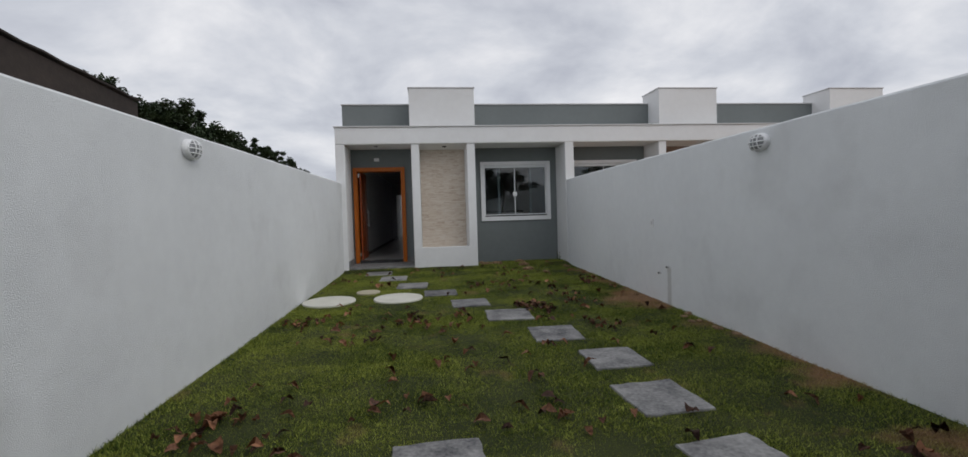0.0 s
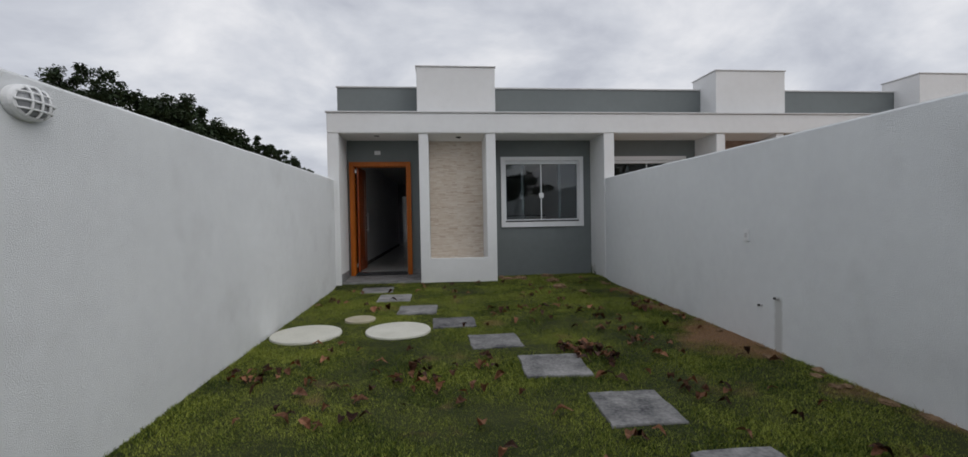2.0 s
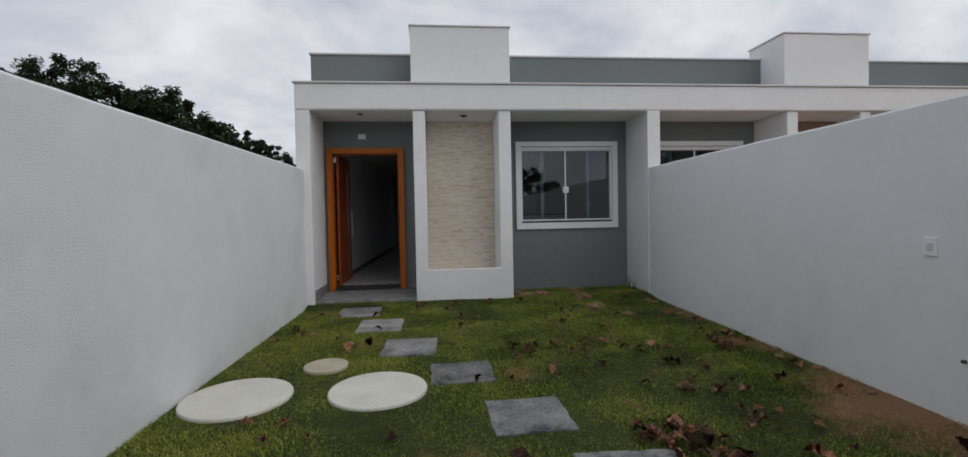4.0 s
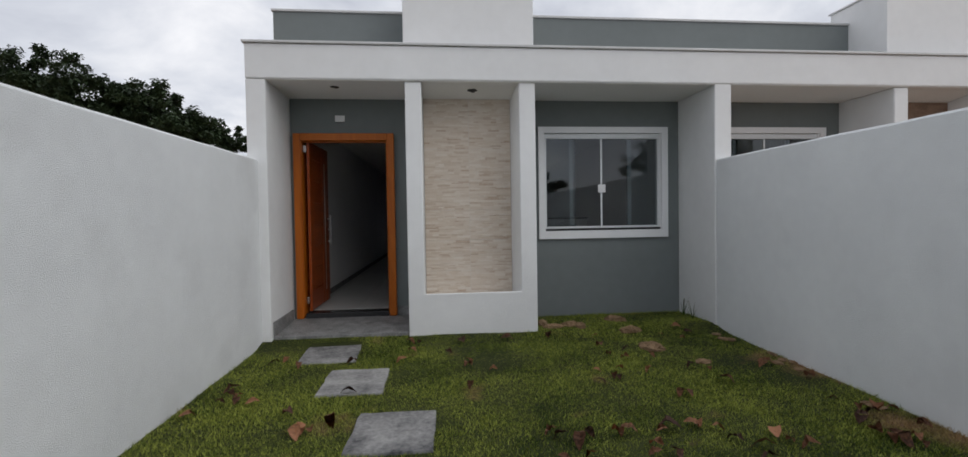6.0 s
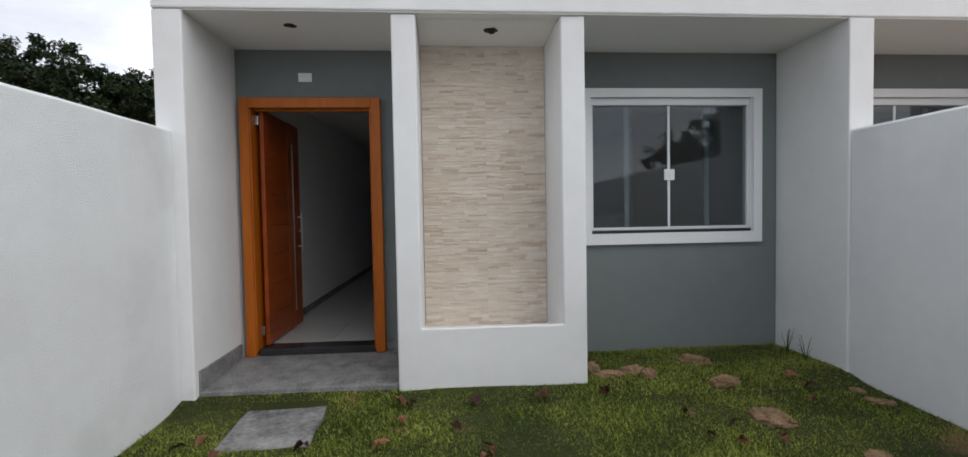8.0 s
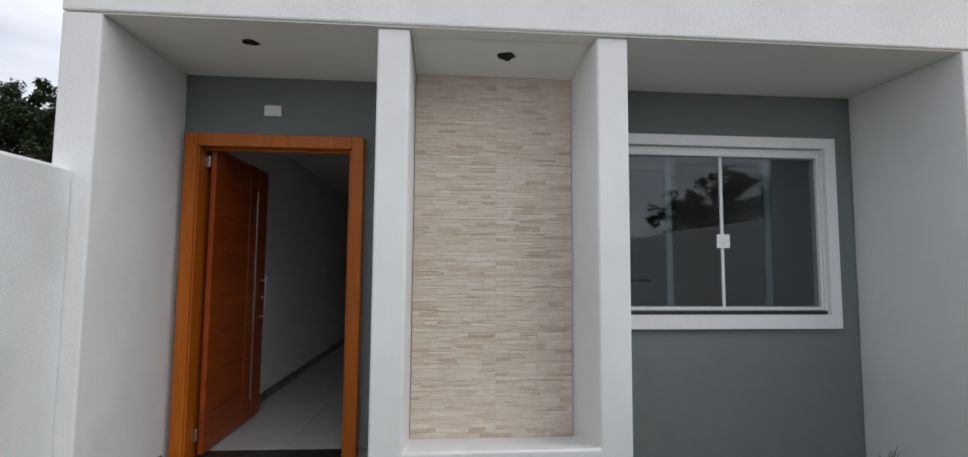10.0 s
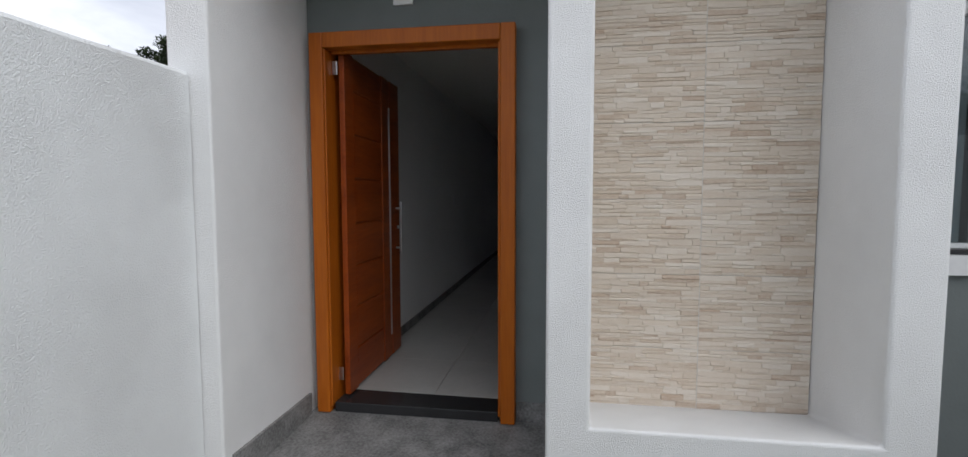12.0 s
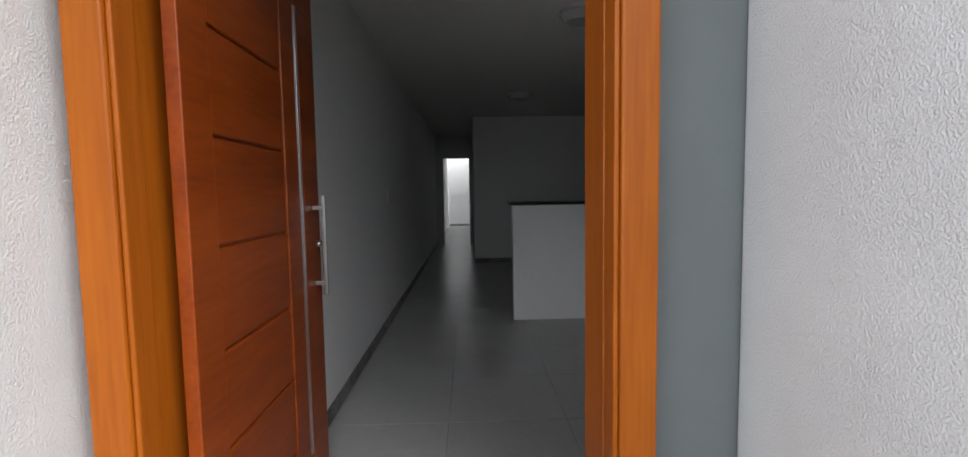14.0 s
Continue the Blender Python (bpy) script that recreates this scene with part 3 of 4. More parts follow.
# ---- door ----
def door():
    frame_ob = boxes("door_1", [
        (-1.555, -1.475, 10.392, 10.4685, 0.024, 2.20), (-0.475, -0.395, 10.392, 10.4685, 0.024, 2.20), (-1.475, -0.475, 10.392, 10.4685, 2.115, 2.20)], M_WOOD, 0.006)
    structure(frame_ob, "open front door in an orange-brown varnished wooden frame", "door")
    part(boxes("jamb", [(-1.498, -1.468, 10.4695, 10.63, 0.06, 2.148), (-0.490, -0.452, 10.4695, 10.63, 0.06, 2.148), (-1.460, -0.490, 10.4695, 10.495, 2.10, 2.148), (-1.460, -0.490, 10.4955, 10.63, 2.137, 2.148),
                        (-1.474, -1.462, 10.40, 10.4690, 0.06, 2.11), (-0.488, -0.476, 10.40, 10.4690, 0.06, 2.11)], M_WOOD, 0.004), frame_ob)
    # leaf, built lying along +y from its hinge, then swung in
    hinge = Matrix.Translation((-1.432, 10.505, 0)) @ Matrix.Rotation(radians(-0.3), 4, "Z") @ Matrix.Diagonal((1, 1.073, 1, 1))
    W, Z0, Z1 = 0.885, 0.092, 2.128
    bm = bmesh.new()
    add_box(bm, 0.0, 0.034, 0.0, 0.115, Z0, Z1, 0.003)
    add_box(bm, 0.0, 0.034, 0.715, W, Z0, Z1, 0.003)
    zz = [Z0, 0.345, 0.605, 0.86, 1.122, 1.395, 1.66, 1.92, Z1]
    for a, b in zip(zz, zz[1:]):
        add_box(bm, 0.003, 0.030, 0.1185, 0.552, a + 0.004, b - 0.004, 0.006)
    add_box(bm, 0.012, 0.020, 0.11, 0.56, Z0, Z1)
    add_box(bm, 0.0, 0.034, 0.556, 0.67, Z0, Z1, 0.003)
    add_box(bm, 0.004, 0.030, 0.6705, 0.7145, Z0, Z1, 0.002)
    leaf = part(mesh_object("door_leaf", bm, M_LEAF_WOOD), frame_ob)
    leaf.matrix_basis = hinge
    leaf["label"] = "dark varnished wooden leaf with horizontal grooves"
    strip = part(boxes("metal_strip", [(0.028, 0.036, 0.685, 0.702, 0.25, 1.93)], M_STEEL, 0.001), leaf)
    grip = part(boxes("handle", [(0.068, 0.084, 0.80, 0.816, 0.845, 1.245)], M_STEEL, 0.003), leaf)
    part(boxes("handle_post", [(0.034, 0.069, 0.802, 0.814, 0.885, 0.901), (0.034, 0.069, 0.802, 0.814, 1.188, 1.204)], M_STEEL, 0.002), leaf)
    bm = bmesh.new()
    bmesh.ops.create_cone(bm, cap_ends=True, segments=20, radius1=0.014, radius2=0.012, depth=0.022, matrix=Matrix.Translation((0.044, 0.838, 1.05)) @ Matrix.Rotation(radians(90), 4, "Y"))
    part(mesh_object("lock_cylinder", bm, M_STEEL, True), leaf)
    for z in (0.22, 2.03):
        part(boxes("hinge", [(-1.467, -1.437, 10.497, 10.504, z - 0.04, z + 0.04)], M_STEEL, 0.003), frame_ob)
    structure(boxes("threshold", [(-1.458, -0.492, 10.42, 10.63, 0.020, 0.078)], M_BLACK, 0.004), "black granite door threshold", "threshold")


door()

# ---- porch step and skirting ----
bm = bmesh.new()
prism(bm, [(-0.216, 10.466), (-1.600, 10.466), (-1.600, 9.695), (-0.216, 9.695)], -0.30, 0.022, 0.034)
bmesh.ops.recalc_face_normals(bm, faces=bm.faces)
bmesh.ops.bevel(bm, geom=list(bm.edges), offset=0.006, segments=2, affect="EDGES", profile=0.5)
structure(mesh_object("porch_step", bm, M_GRANITE), "rough grey granite porch step", "step")
structure(boxes("baseboard_porch", [(-1.6005, -1.585, 9.70, 10.39, -0.04, 0.138), (-0.393, -0.206, 10.452, 10.4675, 0.0, 0.128)], M_GRANITE, 0.002),
          "grey granite skirting round the porch step", "baseboard")

# ---- interior: its walls stand a little askew to the street front ----
FZ = 0.08
ASKEW = Matrix.Translation((-1.525, 10.63, 0)) @ Matrix.Rotation(radians(-1.0), 4, "Z") @ Matrix.Translation((1.55, -10.63, 0))


def inside(ob):
    ob.matrix_basis = ASKEW
    return ob


structure(boxes("floor_base", [(-1.75, 3.1, 10.632, 27.8, -0.3, FZ - 0.01)], M_GROUT), "grouted base under the floor tiles", "floor")
structure(inside(boxes("wall_inside_west", [(-1.75, -1.55, 10.65, 27.2, -0.2, 2.6)], M_INT)), "long plain white interior wall")
structure(boxes("wall_inside_east", [(3.0, 3.1, 10.622, 20.4, -0.2, 2.6)], M_INT), "plain white interior wall")
# beyond the corridor's end this is only cover added to dim the court
structure(boxes("ceiling_inside", [(-1.75, 3.1, 10.622, 25.2, 2.46, 2.675)], M_CEIL), "plain white interior ceiling, run on unseen to dim the back court", "ceiling")
structure(inside(boxes("wall_kitchen_back", [(-0.743, 3.3, 17.386, 17.536, -0.2, 2.6)], M_INT)), "white interior wall behind the kitchen")
structure(inside(boxes("wall_corridor", [(-0.743, -0.61, 17.536, 20.10, -0.2, 2.6)], M_INT)), "white corridor side wall")
structure(inside(boxes("wall_corridor_end", [(-1.55, -1.39, 20.10, 20.23, -0.2, 2.6), (-1.39, -0.825, 20.10, 20.23, 1.985, 2.6), (-0.825, 3.3, 20.10, 20.23, -0.2, 2.6)], M_INT)), "white wall with a narrow doorway at the corridor's end")
structure(inside(boxes("wall_back", [(-1.55, 2.4, 26.17, 26.32, -0.2, 3.0)], M_INT)), "plain white wall of the bright back court")
structure(inside(boxes("wall_back_side", [(2.4, 2.55, 20.23, 26.32, -0.2, 2.6)], M_INT)), "white side wall of the back court")
structure(inside(boxes("baseboard", [(-1.5495, -1.536, 10.66, 20.09, FZ, FZ + 0.075), (-0.743, 3.2, 17.372, 17.3855, FZ, FZ + 0.07), (-1.53, 2.39, 26.156, 26.1695, FZ, FZ + 0.07)], M_GRANITE, 0.002)), "grey tiled skirting along white walls", "baseboard")
counter = inside(boxes("counter", [(-0.429, 3.1, 13.755, 13.875, FZ - 0.01, 1.123)], M_INT, 0.004))
tagged(counter, "white half-height kitchen counter wall with black granite top", "counter")
part(boxes("counter_top", [(-0.452, 3.1, 13.715, 14.17, 1.124, 1.152)], M_BLACK, 0.004), counter)


def ceiling_lamp(x, y):
    bm = bmesh.new()
    for r1, r2, d, z in ((0.15, 0.15, 0.02, 2.4495), (0.135, 0.10, 0.05, 2.415)):
        bmesh.ops.create_cone(bm, cap_ends=True, segments=32, radius1=r2, radius2=r1, depth=d, matrix=Matrix.Translation((x, y, z)))
    ob = inside(mesh_object("ceiling_lamp", bm, M_CAP, False))
    tagged(ob, "round unlit flush ceiling lamp in grey white", "ceiling lamp", "lamps of the living room")


ceiling_lamp(-0.03, 12.80)
ceiling_lamp(-0.165, 15.55)
sw = inside(boxes("light_switch", [(-1.5495, -1.538, 13.78, 13.86, 1.18, 1.30)], M_PLASTIC, 0.003))
tagged(sw, "white light switch plate on the interior wall", "light switch")
part(boxes("rocker", [(-1.538, -1.534, 13.805, 13.835, 1.215, 1.265)], M_PLASTIC, 0.001), sw)

# ---- fittings of the facade ----
plate = boxes("junction_plate", [(-1.080, -0.967, 10.452, 10.468, 2.344, 2.419)], M_PLASTIC, 0.004)
tagged(plate, "white blank cover plate on the grey wall above the door", "cover plate")


def cable_hole(x, y, z, deep, seed):
    rnd = random.Random(seed)
    bm = bmesh.new()
    # the ceiling isn't cut: a black plate stands for the hole's shade
    ring = [bm.verts.new((x + 0.05 * rnd.uniform(.75, 1.15) * math.cos(a), y + 0.042 * rnd.uniform(.75, 1.15) * math.sin(a), z)) for a in [math.tau * i / 14 for i in range(14)]]
    f = bm.faces.new(ring)
    r = bmesh.ops.extrude_face_region(bm, geom=[f])
    bmesh.ops.translate(bm, verts=[v for v in r["geom"] if isinstance(v, bmesh.types.BMVert)], vec=(0, 0, deep))
    ob = mesh_object("lamp_cutout", bm, M_DARK)
    tagged(ob, "black plate for the shade inside a lamp cutout, with loose wires", "lamp cutout", "porch ceiling cutouts")
    for k in range(3):
        p = Vector((x + rnd.uniform(-.02, .02), y + rnd.uniform(-.02, .02), z - 0.001))
        pts = [p]
        for s in range(5):
            pts.append(pts[-1] + Vector((rnd.uniform(-.016, .016), rnd.uniform(-.016, .016), -0.004 if s < 2 else 0.003)))
        part(tube("wire", pts, 0.0035, M_WIRE), ob)


cable_hole(-0.97, 9.914, 2.6105, 0.003, 1)
cable_hole(0.51, 9.90, 2.578, 0.02, 2)


def bulkhead_light(x, y, z, side):
    """Oval wall light: a base ring, a frosted dome and a cage of ribs. side: +1 faces +x."""
    A, B = 0.13, 0.085
    bm = bmesh.new()
    prof = [(1.0, 0.0), (1.0, 0.03), (0.95, 0.045), (0.84, 0.052), (0.80, 0.045)]
    N = 40
    rings = [[bm.verts.new((d, A * s * math.cos(math.tau * i / N), B * s * math.sin(math.tau * i / N))) for i in range(N)] for s, d in prof]
    for a, b in zip(rings, rings[1:]):
        for i in range(N):
            bm.faces.new((a[i], a[(i + 1) % N], b[(i + 1) % N], b[i]))
    bm.faces.new(rings[0])
    bmesh.ops.recalc_face_normals(bm, faces=bm.faces)
    ob = mesh_object("wall_light", bm, M_PLASTIC, False)
    tagged(ob, "oval white caged bulkhead light on the yard wall", "wall light", "bulkhead lights")
    bm = bmesh.new()
    bmesh.ops.create_uvsphere(bm, u_segments=32, v_segments=14, radius=1.0, matrix=Matrix.Translation((0.035, 0, 0)) @ Matrix.Diagonal((0.042, A * 0.79, B * 0.79, 1)))
    part(mesh_object("lamp_glass", bm, M_LAMPGLASS, True), ob)

    def arc(fixed, along):
        pts = []
        for i in range(13):
            s = -1 + 2 * i / 12
            yy, zz = (s * A * 0.9 * math.sqrt(max(0, 1 - fixed * fixed)), fixed * B * 0.9) if along else (fixed * A * 0.9, s * B * 0.9 * math.sqrt(max(0, 1 - fixed * fixed)))
            h = 0.040 + 0.046 * math.sqrt(max(0.0, 1 - (yy / (A * 0.92)) ** 2 - (zz / (B * 0.92)) ** 2))
            pts.append((h, yy, zz))
        return pts
    for fx in (-0.45, 0.0, 0.45):
        part(tube("cage_rib", arc(fx, False), 0.006, M_PLASTIC), ob)
    part(tube("cage_rib", arc(0.0, True), 0.006, M_PLASTIC), ob)
    part(tube("cage_rib", arc(0.5, True), 0.005, M_PLASTIC), ob)
    part(tube("cage_rib", arc(-0.5, True), 0.005, M_PLASTIC), ob)
    ob.matrix_basis = Matrix.Translation((x, y, z)) @ (Matrix.Rotation(0 if side > 0 else math.pi, 4, "Z"))


bulkhead_light(LX(3.5), 3.50, 1.675, 1)
bulkhead_light(RX(3.42), 3.42, 1.663, -1)

x = RX(5.64)
ob = boxes("outlet_plate", [(x - 0.012, x + 0.004, 5.60, 5.68, 0.806, 0.926)], M_PLASTIC, 0.003)
tagged(ob, "white outdoor outlet plate on the yard wall", "outlet")
part(boxes("outlet_face", [(x - 0.017, x - 0.011, 5.62, 5.66, 0.841, 0.891)], M_CAP, 0.002), ob)


def pipe_stub(y, z):
    x = RX(y)
    ob = tube("pipe_stub", [(x + 0.01, y, z), (x - 0.028, y, z)], 0.014, M_CAP)
    tagged(ob, "short open water pipe stub sticking out of the wall", "pipe stub", "pipe stubs of the yard wall")
    part(tube("cap", [(x - 0.026, y, z), (x - 0.042, y, z)], 0.011, M_DARK), ob)


pipe_stub(5.42, 0.185)
pipe_stub(5.20, 0.285)


# ---- stepping stones and lids ----
def paver(cx, cy, w, d, turn, seed):
    rnd = random.Random(seed)
    bm = bmesh.new()
    per = []
    for (ax, ay), (bx, by) in zip(((-1, -1), (1, -1), (1, 1), (-1, 1)), ((1, -1), (1, 1), (-1, 1), (-1, -1))):
        for i in range(6):
            s = i / 6
            per.append(((ax + (bx - ax) * s) * w / 2 + rnd.uniform(-.008, .008), (ay + (by - ay) * s) * d / 2 + rnd.uniform(-.008, .008)))
    top = [bm.verts.new((px * 0.985, py * 0.985, 0.0)) for px, py in per]
    mid = [bm.verts.new((px, py, -0.008)) for px, py in per]
    low = [bm.verts.new((px * 1.01, py * 1.01, -0.06)) for px, py in per]
    n = len(per)
    bm.faces.new(top)
    for a, b in ((top, mid), (mid, low)):
        for i in range(n):
            bm.faces.new((a[i], b[i], b[(i + 1) % n], a[(i + 1) % n]))
    bmesh.ops.recalc_face_normals(bm, faces=bm.faces)
    ob = mesh_object("stepping_stone", bm, M_STONE)
    ob.matrix_basis = Matrix.Translation((cx, cy, ground_z(cy) + 0.016)) @ Matrix.Rotation(0.027, 4, "X") @ Matrix.Rotation(radians(turn), 4, "Z")
    tagged(ob, "rough grey slate stepping stone set in the lawn", "stepping stone", "stepping stones to the door")


PAVERS = [(0.11, 1.75, .52, .50, 3), (1.74, 1.52, .50, .50, 8), (1.70, 2.40, .51, .55, 4), (1.71, 3.28, .50, .53, 1), (1.41, 4.18, .51, .55, -1), (1.07, 5.12, .56, .57, -2),
          (0.65, 5.94, .52, .51, 2), (0.26, 6.81, .51, .48, 1), (-0.20, 7.60, .525, .55, -2), (-0.585, 8.51, .50, .55, -1), (-0.935, 9.30, .52, .59, 1)]
for i, (a, b, w, d, r) in enumerate(PAVERS):
    paver(a, b, w, d, r, i)


def lid(cx, cy, r, m, label):
    bm = bmesh.new()
    N = 48
    prof = [(1.0, -0.08), (1.0, 0.012), (0.985, 0.022), (0.4, 0.027)]
    rings = [[bm.verts.new((r * s * math.cos(math.tau * i / N), r * s * math.sin(math.tau * i / N), z)) for i in range(N)] for s, z in prof]
    for a, b in zip(rings, rings[1:]):
        for i in range(N):
            bm.faces.new((a[i], a[(i + 1) % N], b[(i + 1) % N], b[i]))
    bm.faces.new(rings[-1])
    ob = mesh_object("manhole_lid", bm, m)
    ob.matrix_basis = Matrix.Translation((cx, cy, ground_z(cy) + 0.004)) @ Matrix.Rotation(0.027, 4, "X")
    tagged(ob, label, "manhole lid", "round concrete lids")


LIDS = [(-1.395, 6.50, 0.382), (-0.385, 6.51, 0.366), (-0.90, 7.12, 0.187)]
lid(*LIDS[0], M_CONC, "round pale concrete inspection lid in the lawn")
lid(*LIDS[1], M_CONC, "round pale concrete inspection lid in the lawn")
lid(*LIDS[2], M_SAND, "small round sandy concrete lid in the lawn")


# ---- lawn blades ----
def in_clear(x, y):
    """True where stones or lids lie, so that no blades grow there."""
    hit = np.zeros(x.shape, bool)
    for a, b, w, d, r in PAVERS:
        c, s = math.cos(radians(r)), math.sin(radians(r))
        u, v = (x - a) * c + (y - b) * s, -(x - a) * s + (y - b) * c
        hit |= (np.abs(u) < w / 2 - 0.004) & (np.abs(v) < d / 2 - 0.004)
    for a, b, r in LIDS:
        hit |= (x - a) ** 2 + (y - b) ** 2 < (r - 0.002) ** 2
    hit |= (x < -0.2) & (y > 9.685)
    hit |= (x > -0.23) & (x < 1.17) & (y > 9.668)
    return hit


def lawn():
    rng = np.random.default_rng(4)
    N = 900000
    y = 1.1 + (10.46 - 1.1) * rng.random(N)
    x = -2.0 + 5.4 * rng.random(N)
    lo, hi = LX(y), RX(y)
    lo = np.where(y > 9.645, -1.6, lo)
    hi = np.where(y > 9.645, 3.175, hi)
    tuft = 0.5 + 0.5 * np.sin(x * 5.1 + 2 * np.sin(y * 3.3)) * np.sin(y * 4.7 + 1.6 * np.sin(x * 2.9))
    bare = np.clip((x - 2.75) / 0.5, 0, 1) * (0.5 + 0.5 * np.sin(y * 2.1 + 1.0)) + 1.4 * np.exp(-((x - 2.95) ** 2 + (y - 5.75) ** 2) / 0.12)
    keep = (x > lo + 0.004) & (x < hi - 0.004) & ~in_clear(x, y) & (rng.random(N) < 0.55 + 0.45 * tuft) & (rng.random(N) > 0.45 * bare)
    x, y, tuft, lo, hi = x[keep], y[keep], tuft[keep], lo[keep], hi[keep]
    foot = np.exp(-np.minimum(np.minimum(x - lo, hi - x), np.abs(10.46 - y)) / 0.035)
    n = len(x)
    z = -0.103 - 0.028 * (9.75 - np.minimum(y, 9.75)) + 0.05 * np.clip((y - 9.45) / 0.25, 0, 1) * np.clip((11.2 - y) / 1.4, 0, 1)
    ang = rng.random(n) * math.tau
    length = (0.004 + 0.015 * rng.random(n)) * (0.75 + 0.5 * tuft) * (1 + 2.0 * foot * rng.random(n))
    wid = 0.0022 + 0.0022 * rng.random(n)
    lean = 0.5 + 1.3 * rng.random(n)
    la = rng.random(n) * math.tau
    co = np.zeros((n, 3, 3))
    for k, s in ((0, -1), (1, 1)):
        co[:, k, 0], co[:, k, 1], co[:, k, 2] = x + s * wid * np.cos(ang), y + s * wid * np.sin(ang), z
    co[:, 2, 0], co[:, 2, 1], co[:, 2, 2] = x + length * lean * np.cos(la), y + length * lean * np.sin(la), z + 0.010 + length
    me = bpy.data.meshes.new("grass")
    me.vertices.add(3 * n); me.loops.add(3 * n); me.polygons.add(n)
    me.vertices.foreach_set("co", co.ravel())
    me.loops.foreach_set("vertex_index", np.arange(3 * n, dtype=np.int32))
    me.polygons.foreach_set("loop_start", np.arange(0, 3 * n, 3, dtype=np.int32))
    me.polygons.foreach_set("loop_total", np.full(n, 3, dtype=np.int32))
    me.update(calc_edges=True)
    att = me.attributes.new("tone", "FLOAT", "FACE")
    att.data.foreach_set("value", np.clip(rng.normal(0.5, 0.27, n), 0, 1).astype(np.float32))
    me.materials.append(M_BLADE)
    tagged(new("grass", me), "short patchy green lawn with dry brown spots", "grass", kind="stuff")


lawn()


# ---- loose sods, weeds, fallen leaves ----
def sod(cx, cy, rx, ry, h, turn, seed):
    rnd = random.Random(seed)
    bm = bmesh.new()
    bmesh.ops.create_icosphere(bm, subdivisions=4 if rx > .08 else 3, radius=1.0)
    for v in bm.verts:
        d = 1 + 0.25 * noise.noise(v.co * 1.7 + Vector((seed, 0, 0))) + 0.2 * noise.noise(v.co * 6 + Vector((0, seed, 0)))
        v.co = Vector((v.co.x * rx * d, v.co.y * ry * d, max(v.co.z, -0.4) * h * d + rnd.uniform(-.004, .004)))
    ob = mesh_object("sod_clump", bm, M_CLUMP)
    ob.matrix_basis = Matrix.Translation((cx, cy, ground_z(cy) + 0.012)) @ Matrix.Rotation(radians(turn), 4, "Z")
    tagged(ob, "dry brown clump of overturned sod on the lawn", "sod", "loose sods")


for i, s in enumerate(((2.15, 9.04, .10, .13, .05, 20), (2.16, 9.58, .12, .06, .045, 10), (2.16, 10.02, .12, .06, .05, -35), (1.56, 9.82, .10, .05, .04, 5), (1.66, 9.74, .05, .07, .04, 0),
                       (2.42, 8.58, .07, .05, .02, 0), (1.27, 9.90, .06, .12, .05, 0), (1.36, 9.76, .10, .05, .03, 8))):
    sod(*s, i)
edge = random.Random(21)
for i in range(22):
    yy = edge.uniform(3.6, 9.4)
    sod(RX(yy) - edge.uniform(0.03, 0.22), yy, edge.uniform(.02, .045), edge.uniform(.03, .075), edge.uniform(.010, .018), edge.uniform(-20, 20), 40 + i)


def weed(cx, cy, seed):
    rnd = random.Random(seed)
    bm = bmesh.new()
    for k in range(9):
        a, L, h = rnd.uniform(0, math.tau), rnd.uniform(.05, .16), rnd.uniform(.10, .26)
        prev = None
        for s in range(7):
            t = s / 6
            p = Vector((L * t * math.cos(a), L * t * math.sin(a), h * math.sin(t * rnd.uniform(1.7, 2.0))))
            wv = Vector((-math.sin(a), math.cos(a), 0)) * 0.004 * (1 - t * 0.9)
            cur = (bm.verts.new(p - wv), bm.verts.new(p + wv))
            if prev:
                bm.faces.new((prev[0], prev[1], cur[1], cur[0]))
            prev = cur
    ob = mesh_object("weed", bm, M_BLADE)
    ob.matrix_basis = Matrix.Translation((cx, cy, ground_z(cy) - 0.01))
    tagged(ob, "tall thin weed growing at the foot of the wall", "weed")


weed(3.10, 10.2, 3)
weed(3.08, 9.95, 8)


def leaf_mesh(seed):
    rnd = random.Random(seed)
    bm = bmesh.new()
    L, W, curl = rnd.uniform(.06, .10), rnd.uniform(.017, .028), rnd.uniform(8, 24)
    rows = []
    for i in range(7):
        t = i / 6
        w = W * math.sin(math.pi * min(max(t, .03), .985)) ** 0.8
        bow = 0.020 * math.sin(math.pi * t) * rnd.uniform(.5, 1.3)
        rows.append([bm.verts.new(((t - .5) * L, s * w * .92, bow + curl * (s * w) ** 2 + rnd.uniform(-.002, .002))) for s in (-1, 0, 1)])
    for a, b in zip(rows, rows[1:]):
        for k in range(2):
            bm.faces.new((a[k], a[k + 1], b[k + 1], b[k]))
    me = bpy.data.meshes.new("fallen_leaf")
    bmesh.ops.solidify(bm, geom=list(bm.faces), thickness=0.0012)
    bm.normal_update()
    bm.to_mesh(me)
    bm.free()
    me.materials.append(M_DRY)
    return me


